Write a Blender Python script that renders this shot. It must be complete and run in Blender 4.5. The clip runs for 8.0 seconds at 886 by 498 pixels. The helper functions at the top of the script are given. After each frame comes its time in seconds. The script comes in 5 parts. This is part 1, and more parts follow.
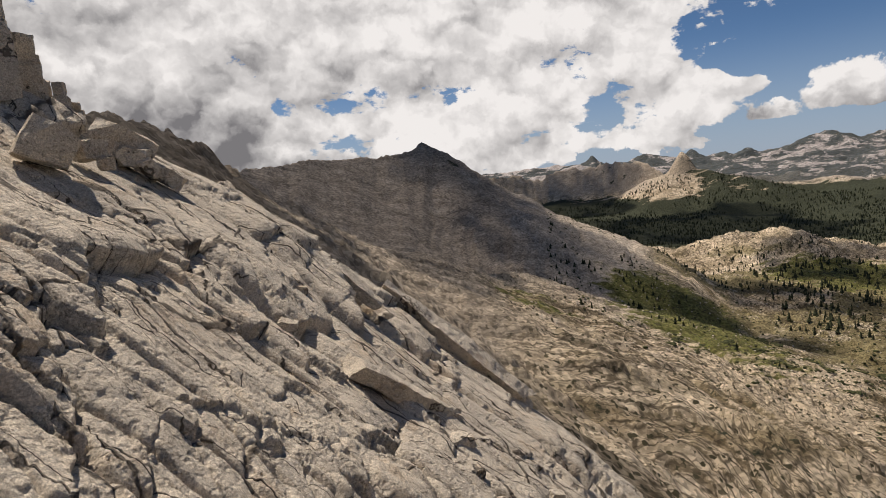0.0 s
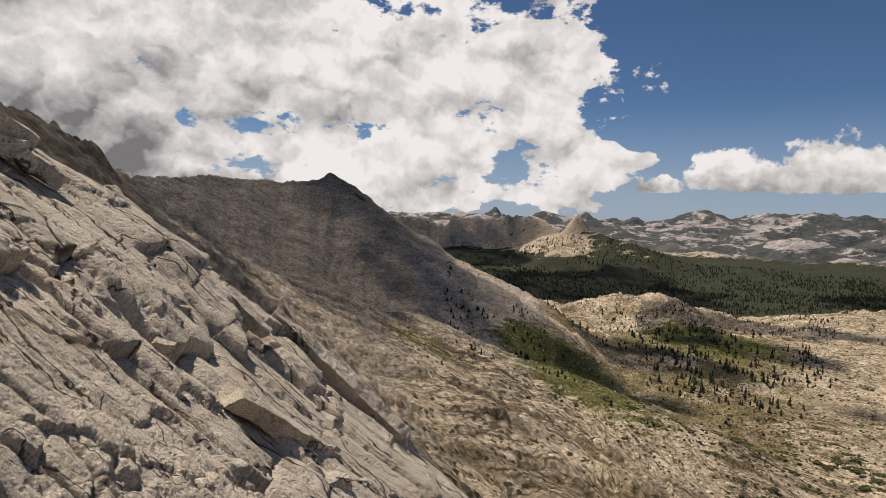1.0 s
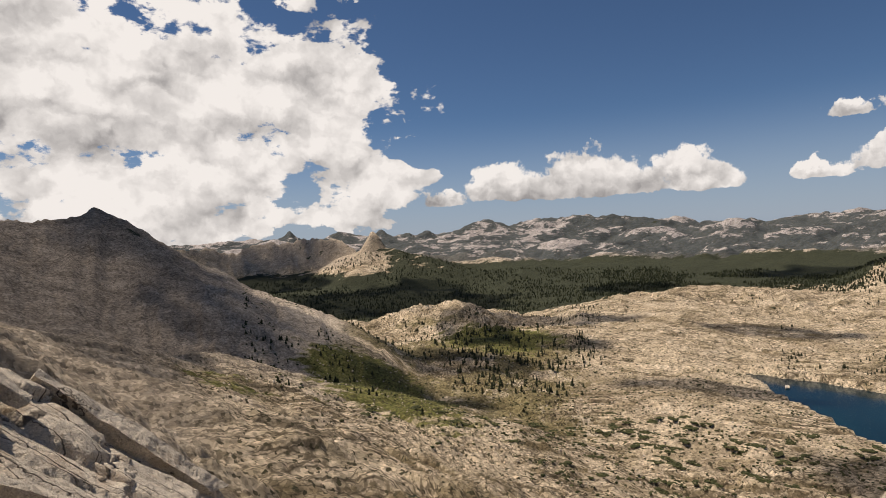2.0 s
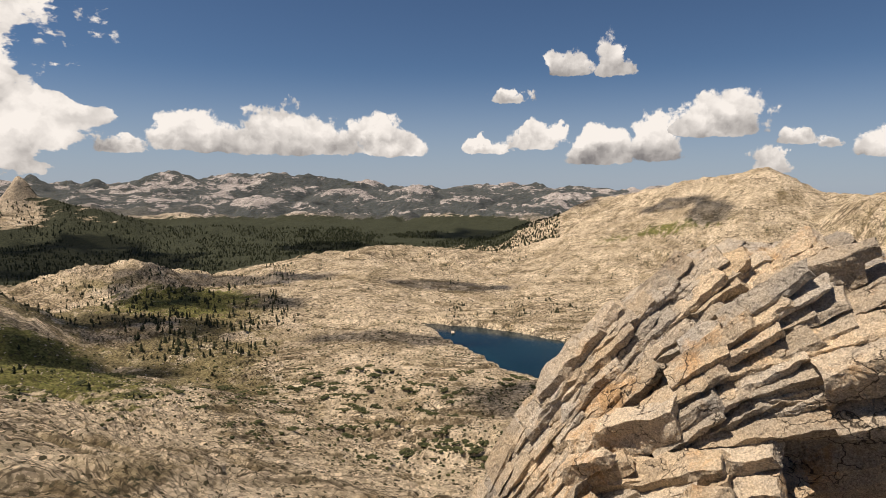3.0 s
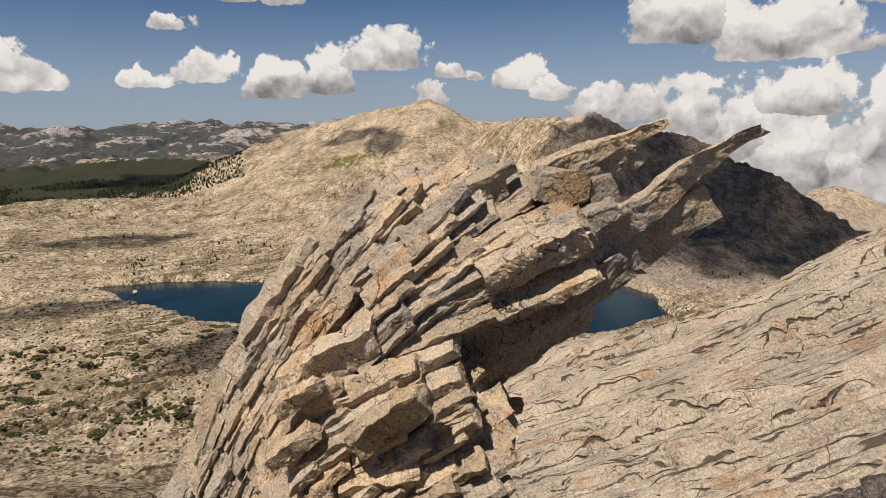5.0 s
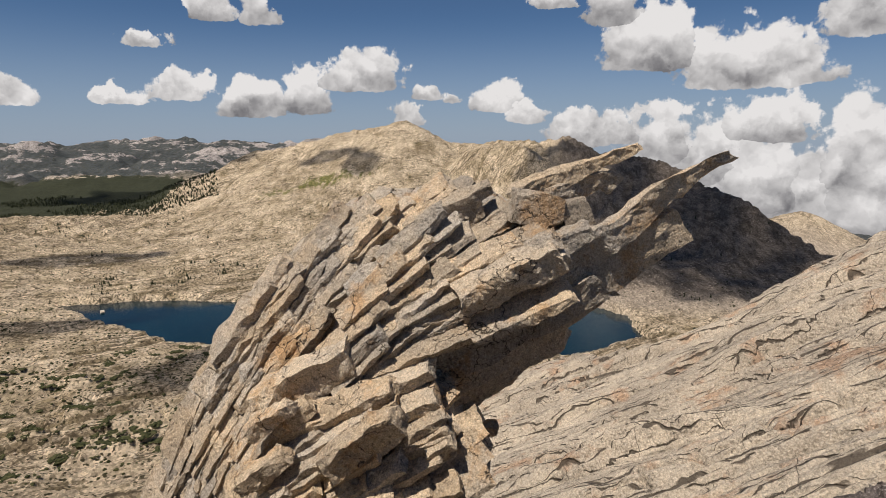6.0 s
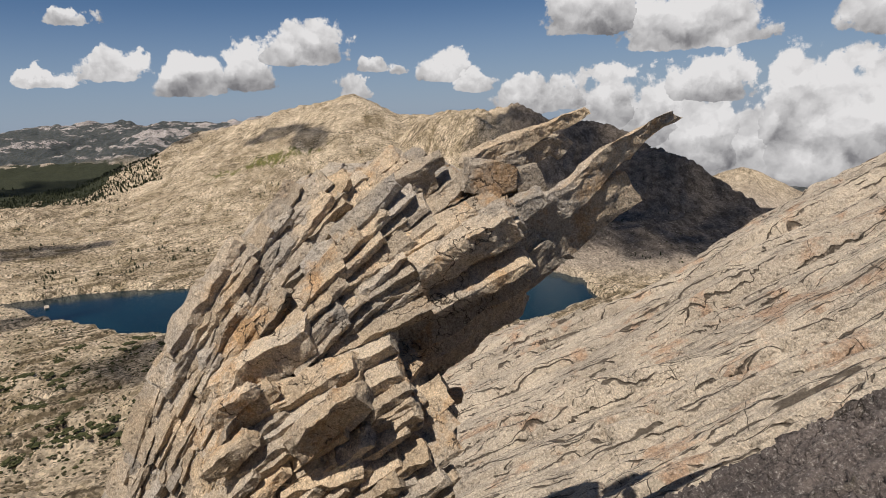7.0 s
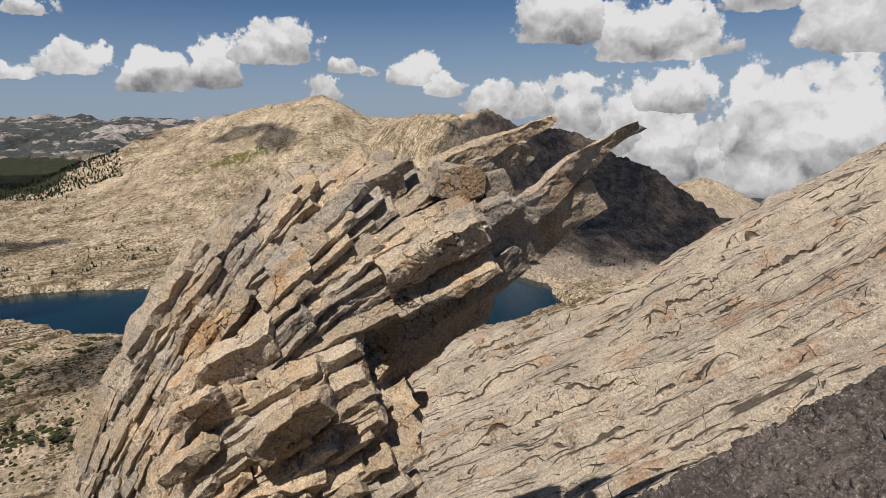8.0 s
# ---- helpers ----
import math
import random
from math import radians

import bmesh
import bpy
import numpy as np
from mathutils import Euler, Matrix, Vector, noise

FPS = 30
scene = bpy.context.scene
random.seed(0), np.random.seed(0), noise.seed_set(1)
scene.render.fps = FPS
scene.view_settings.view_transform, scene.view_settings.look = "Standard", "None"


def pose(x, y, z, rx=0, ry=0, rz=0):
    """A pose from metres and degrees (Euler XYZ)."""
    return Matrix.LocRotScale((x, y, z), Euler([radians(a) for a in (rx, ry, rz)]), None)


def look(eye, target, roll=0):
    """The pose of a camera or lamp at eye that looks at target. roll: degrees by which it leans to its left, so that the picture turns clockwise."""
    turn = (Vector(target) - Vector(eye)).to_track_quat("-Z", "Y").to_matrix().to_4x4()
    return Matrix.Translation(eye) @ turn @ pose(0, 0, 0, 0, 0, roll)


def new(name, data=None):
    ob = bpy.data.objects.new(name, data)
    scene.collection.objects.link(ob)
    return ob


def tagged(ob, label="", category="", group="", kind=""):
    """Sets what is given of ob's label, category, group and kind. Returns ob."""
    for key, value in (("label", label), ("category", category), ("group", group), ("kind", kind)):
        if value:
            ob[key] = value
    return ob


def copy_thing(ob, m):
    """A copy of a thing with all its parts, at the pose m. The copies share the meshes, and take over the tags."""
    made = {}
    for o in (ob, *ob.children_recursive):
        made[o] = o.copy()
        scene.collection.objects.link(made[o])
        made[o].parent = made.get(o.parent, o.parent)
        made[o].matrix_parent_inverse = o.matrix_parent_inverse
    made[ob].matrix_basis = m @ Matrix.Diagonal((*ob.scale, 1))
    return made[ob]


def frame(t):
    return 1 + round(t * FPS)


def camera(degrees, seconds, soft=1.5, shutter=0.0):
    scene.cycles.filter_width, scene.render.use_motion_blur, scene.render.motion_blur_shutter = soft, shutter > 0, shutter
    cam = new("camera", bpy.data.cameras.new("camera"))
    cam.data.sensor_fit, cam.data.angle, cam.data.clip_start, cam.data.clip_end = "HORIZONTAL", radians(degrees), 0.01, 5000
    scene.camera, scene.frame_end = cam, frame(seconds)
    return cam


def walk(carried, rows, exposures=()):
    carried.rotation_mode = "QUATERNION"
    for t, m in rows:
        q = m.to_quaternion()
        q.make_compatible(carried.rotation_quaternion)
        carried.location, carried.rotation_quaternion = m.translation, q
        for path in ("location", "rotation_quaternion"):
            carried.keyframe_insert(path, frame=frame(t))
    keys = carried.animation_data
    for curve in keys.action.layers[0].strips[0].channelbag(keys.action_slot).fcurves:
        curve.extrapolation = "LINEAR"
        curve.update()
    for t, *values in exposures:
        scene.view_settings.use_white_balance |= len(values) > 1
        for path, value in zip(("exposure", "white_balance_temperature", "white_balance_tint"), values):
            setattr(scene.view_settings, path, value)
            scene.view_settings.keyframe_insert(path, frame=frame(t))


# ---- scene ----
EYE = Vector((0.0, 0.0, 300.0))
cam = camera(73.5, 8.0, soft=0.55)


def aim(yaw, pitch, roll):
    """A pose at the eye: yaw to the right of +y, pitch up, roll as the horizon leans."""
    y, p = radians(yaw), radians(pitch)
    way = Vector((math.sin(y) * math.cos(p), math.cos(y) * math.cos(p), math.sin(p)))
    return look(EYE, EYE + way * 10.0, roll)


# seconds, yaw, pitch, roll
PATH = [
    (0.0, 0.01, -6.85, -5.43),
    (0.5, -0.45, -3.67, -1.84),
    (1.0, 9.80, -3.52, 1.56),
    (1.2, 11.96, -2.69, 1.29),
    (2.3, 37.84, -2.14, -2.00),
    (2.5, 43.74, -2.67, 0.02),
    (3.0, 57.88, -6.45, 0.35),
    (3.5, 70.61, -4.59, 2.79),
    (4.0, 80.47, -9.07, 0.99),
    (4.5, 86.87, -14.08, -0.36),
    (4.7, 87.44, -12.78, -1.13),
    (5.8, 86.98, -13.07, -1.35),
    (6.0, 89.73, -10.82, -0.27),
    (6.5, 93.95, -10.81, -2.87),
    (7.0, 93.99, -13.60, -2.60),
    (7.5, 97.66, -12.80, -1.24),
    (8.0, 97.22, -13.32, -0.86),
]
walk(cam, [(t, aim(y, p, r)) for t, y, p, r in PATH],
     [(0.0, 0.27, 6500, 12.5), (1.2, 0.24, 6550, 13.0), (3.4, 0.35, 6900, 13.0), (4.0, 0.17, 6800, 13.0), (4.6, 0.17, 6750, 13.0), (6.0, 0.12, 6380, 12.0), (8.0, 0.08, 6280, 11.5)])

# ---- world, sun, exposure ----
SUN_AZ, SUN_EL = -44.0, 63.0


def direction(az, el):
    a, e = radians(az), radians(el)
    return Vector((math.sin(a) * math.cos(e), math.cos(a) * math.cos(e), math.sin(e)))


def at(az, r, el):
    """A place seen from the eye: azimuth right of +y, horizontal distance, elevation angle."""
    a = radians(az)
    return Vector((r * math.sin(a), r * math.cos(a), EYE.z + r * math.tan(radians(el))))


sun_data = bpy.data.lights.new("sun", "SUN")
sun_data.energy, sun_data.angle, sun_data.color = 4.2, radians(0.53), (1.0, 0.91, 0.79)
sun = new("sun", sun_data)
sun.matrix_world = look(EYE + direction(SUN_AZ, SUN_EL) * 100, EYE)


class Nodes:
    """Short hand for wiring a node tree."""

    def __init__(self, tree):
        self.tree = tree
        tree.nodes.clear()

    def add(self, kind, inputs=()):
        n = self.tree.nodes.new(kind)
        for k, v in dict(inputs).items():
            self.put(n.inputs[k], v)
        return n

    def put(self, socket, v):
        if isinstance(v, bpy.types.NodeSocket):
            self.tree.links.new(v, socket)
        else:
            socket.default_value = v

    def math(self, op, a, b=0.0, c=0.0, clamp=False):
        n = self.add("ShaderNodeMath", {0: a, 1: b, 2: c})
        n.operation, n.use_clamp = op, clamp
        return n.outputs[0]

    def vmath(self, op, a, b=(0, 0, 0)):
        n = self.add("ShaderNodeVectorMath", {0: a, 1: b})
        n.operation = op
        return n.outputs["Value"] if op in ("DOT_PRODUCT", "LENGTH") else n.outputs["Vector"]

    def noise(self, vec, scale, detail=4.0, rough=0.55, out="Fac"):
        n = self.add("ShaderNodeTexNoise", {"Vector": vec, "Scale": scale, "Detail": detail, "Roughness": rough})
        return n.outputs[out]

    def ramp(self, x, lo, hi, a=0.0, b=1.0):
        n = self.add("ShaderNodeMapRange", {"Value": x, "From Min": lo, "From Max": hi, "To Min": a, "To Max": b})
        n.interpolation_type = "SMOOTHSTEP"
        return n.outputs[0]

    def mix(self, fac, a, b, blend="MIX"):
        n = self.add("ShaderNodeMix")
        n.data_type, n.blend_type = "RGBA", blend
        self.put(n.inputs[0], fac)
        self.put(n.inputs[6], a)
        self.put(n.inputs[7], b)
        return n.outputs[2]


def rgb(r, g, b):
    return (r, g, b, 1.0)


# Clouds: azimuth, elevation of the base, half width, height, density
CUMULUS = [
    (36.5, 3.0, 4.5, 3.4, 1.0), (44.0, 2.9, 5.5, 3.8, 1.0), (52.0, 2.9, 4.5, 3.2, 1.0), (29.5, 2.6, 3.0, 1.7, 0.8),
    (62.5, 3.0, 2.6, 1.5, 0.9), (67.0, 3.4, 2.8, 2.4, 1.0), (73.0, 2.2, 3.0, 3.4, 1.0), (77.5, 2.4, 3.0, 4.2, 1.0),
    (64.0, 7.6, 2.4, 1.4, 0.7), (70.0, 10.0, 2.4, 2.2, 0.75), (73.5, 10.0, 2.0, 4.0, 0.75), (83.0, 4.5, 4.0, 3.6, 1.0),
    (89.0, 3.6, 1.6, 1.4, 0.8), (95.5, 2.5, 3.0, 2.8, 0.9), (86.5, 1.2, 2.0, 2.6, 0.9), (98.2, 1.4, 2.6, 2.4, 0.9), (91.0, 3.2, 1.4, 1.2, 0.8),
    (104.6, 10.2, 3.2, 7.5, 1.0), (100.0, 11.3, 1.8, 1.5, 0.8), (87.0, 15.5, 2.8, 3.4, 0.9),
    (108.0, 6.2, 5.0, 5.5, 1.0), (116.5, 4.4, 6.0, 4.6, 1.0), (124.5, 7.8, 4.0, 4.0, 1.0), (131.5, 4.6, 5.0, 6.5, 1.0),
    (104.0, -0.6, 4.0, 3.0, 1.0), (108.5, -2.2, 4.5, 4.6, 1.0), (113.0, -3.8, 4.5, 5.6, 1.0), (118.5, -0.2, 3.8, 3.4, 1.0),
    (117.5, -6.0, 4.5, 6.0, 1.0), (121.5, -7.5, 4.0, 6.6, 1.0), (125.2, -7.0, 3.6, 10.5, 1.0), (130.5, -7.0, 5.2, 9.8, 1.0),
]
SHEET = [  # the broad bank: azimuth, elevation, half width, half height
    (-30.0, 12.0, 24.0, 15.0), (-12.0, 17.0, 20.0, 11.0), (2.0, 14.0, 16.0, 9.0), (12.0, 10.0, 11.0, 5.5), (3.0, 4.5, 12.0, 4.5), (18.0, 14.0, 9.0, 5.0),
    (20.0, 4.5, 8.0, 2.6), (-18.0, 3.5, 6.0, 2.2), (14.0, 2.2, 10.0, 1.6),
]


def build_world():
    world = bpy.data.worlds.new("sky")
    scene.world = world
    world.use_nodes = True
    g = Nodes(world.node_tree)
    way = g.add("ShaderNodeTexCoord").outputs["Generated"]
    sep = g.add("ShaderNodeSeparateXYZ", {0: way}).outputs
    az = g.math("MULTIPLY", g.math("ARCTAN2", sep[0], sep[1]), 57.29578)
    el = g.math("MULTIPLY", g.math("ARCSINE", sep[2]), 57.29578)
    # wobble the outlines
    big = g.noise(way, 9.0, 3.0, 0.5, out="Color")
    fine = g.noise(way, 30.0, 6.0, 0.62, out="Color")
    wob = g.add("ShaderNodeSeparateColor", {0: big}).outputs
    wof = g.add("ShaderNodeSeparateColor", {0: fine}).outputs
    az1 = g.math("ADD", az, g.math("ADD", g.math("MULTIPLY_ADD", wob[0], 7.0, -3.5), g.math("MULTIPLY_ADD", wof[0], 3.6, -1.8)))
    el1 = g.math("ADD", el, g.math("MULTIPLY_ADD", wof[1], 3.4, -1.7))
    elb = g.math("ADD", el, g.math("MULTIPLY_ADD", wof[1], 0.8, -0.4))

    def field(items, flat):
        total, height = None, None
        for item in items:
            a, e, w, h = item[:4]
            dens = item[4] if len(item) > 4 else 1.0
            dx = g.math("MULTIPLY_ADD", az1, 1.0 / w, -a / w)
            up = g.math("MULTIPLY_ADD", el1, 1.0 / h, -e / h)
            dy = up
            if flat:
                dn = g.math("MULTIPLY_ADD", elb, -1.0 / (0.10 * h + 0.2), e / (0.10 * h + 0.2))
                dy = g.math("MAXIMUM", up, dn)
            d = g.math("ADD", g.math("MULTIPLY", dx, dx), g.math("MULTIPLY", dy, dy))
            v = g.math("MULTIPLY_ADD", d, -1.0, dens)
            if total is None:
                total, height = v, up
            else:
                pick = g.math("GREATER_THAN", v, total)
                height = g.math("MULTIPLY_ADD", g.math("SUBTRACT", up, height), pick, height)
                total = g.math("MAXIMUM", total, v)
        return total, height

    def billow(vec, scale):
        n = g.add("ShaderNodeTexVoronoi", {"Vector": vec, "Scale": scale, "Detail": 2.0, "Roughness": 0.55, "Lacunarity": 2.2})
        n.feature, n.normalize = "SMOOTH_F1", True
        n.inputs["Smoothness"].default_value = 0.6
        return n.outputs["Distance"]

    s = direction(SUN_AZ, SUN_EL)
    soft_way = g.vmath("ADD", way, g.vmath("MULTIPLY", g.vmath("SUBTRACT", fine, (0.5, 0.5, 0.5)), (0.035, 0.035, 0.035)))
    toward = g.vmath("ADD", soft_way, tuple(0.016 * c for c in s))
    p0, p1 = billow(soft_way, 24.0), billow(toward, 24.0)
    cum, tall = field(CUMULUS, True)
    bank, _ = field(SHEET, False)
    cum_d = g.math("ADD", cum, g.math("ADD", g.math("MULTIPLY_ADD", p0, -1.6, 0.50), g.math("MULTIPLY_ADD", wof[2], 1.6, -0.8)))
    cum_d = g.math("ADD", cum_d, g.math("MULTIPLY", g.ramp(az, 97.0, 104.0), g.math("MULTIPLY_ADD", g.noise(way, 11.0, 5.0, 0.60), 2.4, -1.05)))
    cum_a = g.ramp(cum_d, 0.0, 0.30)
    puff = g.noise(g.vmath("MULTIPLY", way, (1.0, 1.0, 2.0)), 6.0, 9.0, 0.6)
    bank_d = g.math("ADD", bank, g.math("ADD", g.math("MULTIPLY_ADD", puff, 7.5, -3.45), g.math("MULTIPLY_ADD", p0, -2.0, 0.58)))
    bank_a = g.ramp(bank_d, 0.0, 0.30)
    alpha = g.math("MAXIMUM", cum_a, bank_a)
    def heap(vec, scale):
        # rounded heaps parted by sharp creases
        n = g.noise(g.vmath("MULTIPLY", vec, (1.0, 1.0, 1.35)), scale, 4.0, 0.46)
        return g.math("ABSOLUTE", g.math("MULTIPLY_ADD", n, 2.0, -1.0))

    swell = None
    for scale, reach, gain in ((5.0, 0.050, 1.35), (14.0, 0.018, 0.65)):
        rise_by = g.math("MULTIPLY", g.math("SUBTRACT", heap(soft_way, scale), heap(g.vmath("ADD", soft_way, tuple(reach * c for c in s)), scale)), gain)
        swell = rise_by if swell is None else g.math("ADD", swell, rise_by)
    relief = g.math("SUBTRACT", p1, p0)
    wide = g.math("SUBTRACT", g.noise(way, 8.0, 5.0, 0.55), g.noise(g.vmath("ADD", way, tuple(0.045 * c for c in s)), 8.0, 5.0, 0.55))
    # flat grey bases, bright tops
    rise = g.ramp(tall, -0.05, 0.70, 0.42, 0.98)
    lit_c = g.math("ADD", g.math("MULTIPLY", swell, 0.9), g.math("MULTIPLY_ADD", relief, 1.2, rise))
    thick = g.ramp(g.noise(g.vmath("MULTIPLY", way, (1.0, 1.0, 2.6)), 3.0, 3.0, 0.5), 0.36, 0.66)
    gloom = g.math("MULTIPLY", g.ramp(az, 2.0, -20.0), g.ramp(el, 20.0, 8.0))
    shade = g.math("ADD", g.math("MULTIPLY", gloom, 0.26), g.math("MULTIPLY", thick, g.math("MULTIPLY_ADD", gloom, 0.30, 0.16)))
    lit_b = g.math("SUBTRACT", g.math("ADD", swell, g.math("MULTIPLY_ADD", relief, 0.8, g.math("MULTIPLY_ADD", wide, 0.8, 0.88))), shade)
    lit = g.mix(g.math("GREATER_THAN", cum_a, bank_a), g.add("ShaderNodeCombineColor", {0: lit_b, 1: lit_b, 2: lit_b}).outputs[0], g.add("ShaderNodeCombineColor", {0: lit_c, 1: lit_c, 2: lit_c}).outputs[0])
    lit = g.math("ADD", g.add("ShaderNodeSeparateColor", {0: lit}).outputs[0], 0.0, clamp=True)
    cloud = g.mix(lit, rgb(0.20, 0.195, 0.20), rgb(0.90, 0.875, 0.84))
    sky = g.add("ShaderNodeTexSky")
    sky.sky_type = "NISHITA"
    sky.sun_disc, sky.sun_elevation, sky.sun_rotation, sky.altitude, sky.air_density, sky.dust_density, sky.ozone_density = False, radians(SUN_EL), radians(SUN_AZ), 3000, 1.0, 0.3, 1.6
    veil = g.mix(1.0, sky.outputs[0], rgb(0.036, 0.045, 0.052), "MULTIPLY")
    veil = g.mix(g.ramp(el, 11.0, -1.0, 0.0, 0.78), veil, rgb(0.265, 0.315, 0.40))
    bg1 = g.add("ShaderNodeBackground", {"Color": veil, "Strength": 1.0})
    bg2 = g.add("ShaderNodeBackground", {"Color": cloud, "Strength": 0.80})
    out = g.add("ShaderNodeMixShader", {0: alpha, 1: bg1.outputs[0], 2: bg2.outputs[0]})
    g.add("ShaderNodeOutputWorld", {"Surface": out.outputs[0]})


build_world()


# ---- noise on arrays ----
def hash2(ix, iy, seed):
    h = (ix.astype(np.int64) * 374761393 + iy.astype(np.int64) * 668265263 + seed * 2147483647) & 0xFFFFFFFF
    h = ((h ^ (h >> 13)) * 1274126177) & 0xFFFFFFFF
    h = ((h ^ (h >> 16)) * 2246822519) & 0xFFFFFFFF
    return ((h ^ (h >> 15)) & 0xFFFFFF) / float(0xFFFFFF)


def vnoise(x, y, seed=0):
    ix, iy = np.floor(x), np.floor(y)
    fx, fy = x - ix, y - iy
    fx, fy = fx * fx * (3 - 2 * fx), fy * fy * (3 - 2 * fy)
    a, b = hash2(ix, iy, seed), hash2(ix + 1, iy, seed)
    c, d = hash2(ix, iy + 1, seed), hash2(ix + 1, iy + 1, seed)
    return (a + (b - a) * fx) * (1 - fy) + (c + (d - c) * fx) * fy


def fbm(x, y, octaves=5, gain=0.5, seed=0, ridged=False):
    total, amp, norm = 0.0, 1.0, 0.0
    for i in range(octaves):
        v = vnoise(x * 2.03 ** i + 17.3 * i, y * 2.03 ** i - 9.1 * i, seed + i) * 2 - 1
        total = total + amp * ((1 - np.abs(v) * 2) if ridged else v)
        norm += amp
        amp *= gain
    return total / norm


def cells(x, y, seed=0, jitter=0.85):
    """Cells of a jittered lattice: nearest distance, gap to the next cell, and the nearest cell's own random numbers and offset."""
    ix, iy = np.floor(x), np.floor(y)
    f1, f2 = np.full(x.shape, 9.0), np.full(x.shape, 9.0)
    ra, rb, rc, ox, oy = (np.zeros(x.shape) for _ in range(5))
    for dx in (-1, 0, 1):
        for dy in (-1, 0, 1):
            cx, cy = ix + dx, iy + dy
            px = cx + 0.5 + jitter * (hash2(cx, cy, seed) - 0.5)
            py = cy + 0.5 + jitter * (hash2(cx, cy, seed + 1) - 0.5)
            d = np.hypot(x - px, y - py)
            near = d < f1
            f2 = np.where(near, f1, np.minimum(f2, d))
            f1 = np.where(near, d, f1)
            ra = np.where(near, hash2(cx, cy, seed + 2), ra)
            rb = np.where(near, hash2(cx, cy, seed + 3), rb)
            rc = np.where(near, hash2(cx, cy, seed + 4), rc)
            ox, oy = np.where(near, x - px, ox), np.where(near, y - py, oy)
    return f1, f2 - f1, ra, rb, rc, ox, oy


def smooth(x, a, b):
    t = np.clip((x - a) / (b - a), 0, 1)
    return t * t * (3 - 2 * t)


def bed_pieces(u, v, lu, lv, seed, bend):
    """Bands lv wide, broken every lu or so: the piece's numbers and the place within it."""
    wv = v / lv + bend * fbm(u / lu, v / lv * 0.6, 4, seed=seed + 7) + 0.9 * fbm(u / (4 * lu), v / (5 * lv), 3, seed=seed + 9)
    iv = np.floor(wv)
    fv = wv - iv
    wu = u / lu * (0.7 + 0.7 * hash2(iv, iv * 0 + 3, seed)) + 9 * hash2(iv, iv * 0, seed + 1) + 0.22 * fbm(u / lu * 3, v / lv * 2, 3, seed=seed + 8) + 0.35 * (hash2(iv, iv * 0 + 5, seed) - 0.5) * fv
    iu = np.floor(wu)
    return iu, iv, wu - iu, fv


def beds(u, v, lu, lv, amp, seed, crack=0.3, lap=-0.9, bend=0.35, open_=0.07, soft=0.0):
    """Relief of long lapped slabs, each lifted and tipped on its own, with open joints between them. soft: how far in from its rim a slab rounds off."""
    iu, iv, fu, fv = bed_pieces(u, v, lu, lv, seed, bend)
    ra, rb, rc = hash2(iu, iv, seed + 2), hash2(iu, iv, seed + 3), hash2(iu, iv, seed + 4)
    h = amp * ((ra - 0.3) * 0.8 + lap * (fv - 0.5) * (0.3 + rb) + 0.7 * (fu - 0.5) * (rc - 0.5))
    e = np.minimum(np.minimum(fv, 1 - fv), np.minimum(fu, 1 - fu) * lu / lv)
    if soft:
        h = h * smooth(e, 0.0, soft)
    return h - amp * crack * (1 - smooth(e, 0.0, open_)) - amp * 0.18 * (1 - smooth(e, 0.0, 0.25)) ** 2


def plates(u, v, lu, lv, amp, seed, crack=0.4, bend=0.25, rise=0.9, open_=0.045):
    """Relief of broad smooth plates that climb to a broken lower end and drop there to the next one."""
    iu, iv, fu, fv = bed_pieces(u, v, lu, lv, seed, bend)
    ra, rb, rc = hash2(iu, iv, seed + 2), hash2(iu, iv, seed + 3), hash2(iu, iv, seed + 4)
    e = np.minimum(np.minimum(fv, 1 - fv), np.minimum(fu, 1 - fu) * lu / lv)
    h = amp * ((ra - 0.4) * 0.9 + rise * (0.5 - fu) * (0.35 + rb) + 0.55 * (fv - 0.5) * (rc - 0.35) + 0.22 * smooth(e, 0.0, 0.28))
    return h - amp * crack * (1 - smooth(e, 0.0, open_))


def sheets(u, v, lu, lv, amp, seed, bend=0.5, fall=0.10):
    """Relief of thin sheets one over another: each swells towards its lip and falls off there, and the lips fade in and out along the rock."""
    iu, iv, fu, fv = bed_pieces(u, v, lu, lv, seed, bend)
    some = smooth(fbm(u / lu * 1.4, v / lv * 0.5, 4, seed=seed + 5), -0.35, 0.30)
    swell = np.where(fv < fall, fv / fall, (1 - fv) / (1 - fall))
    notch = 1 - smooth(np.minimum(fv, 1 - fv), 0.0, 0.6 * fall)
    return amp * some * (swell * (0.5 + hash2(iv, iv * 0 + 2, seed)) - 0.5 * notch)


def blocks(u, v, lu, lv, amp, seed, soft=0.12):
    """Relief of uneven blocks, rounded at their rims."""
    wu, wv = u / lu + 0.35 * fbm(u / lu, v / lv, 4, seed=seed + 7), v / lv + 0.35 * fbm(u / lu, v / lv, 4, seed=seed + 9)
    f1, gap, ra, rb, rc, ox, oy = cells(wu, wv, seed, 1.0)
    h = amp * ((ra - 0.25) + 0.5 * oy * (rb - 0.5) + 0.5 * ox * (rc - 0.5))
    return h * smooth(gap, 0.0, soft) - 0.25 * amp * (1 - smooth(gap, 0.0, 0.06))


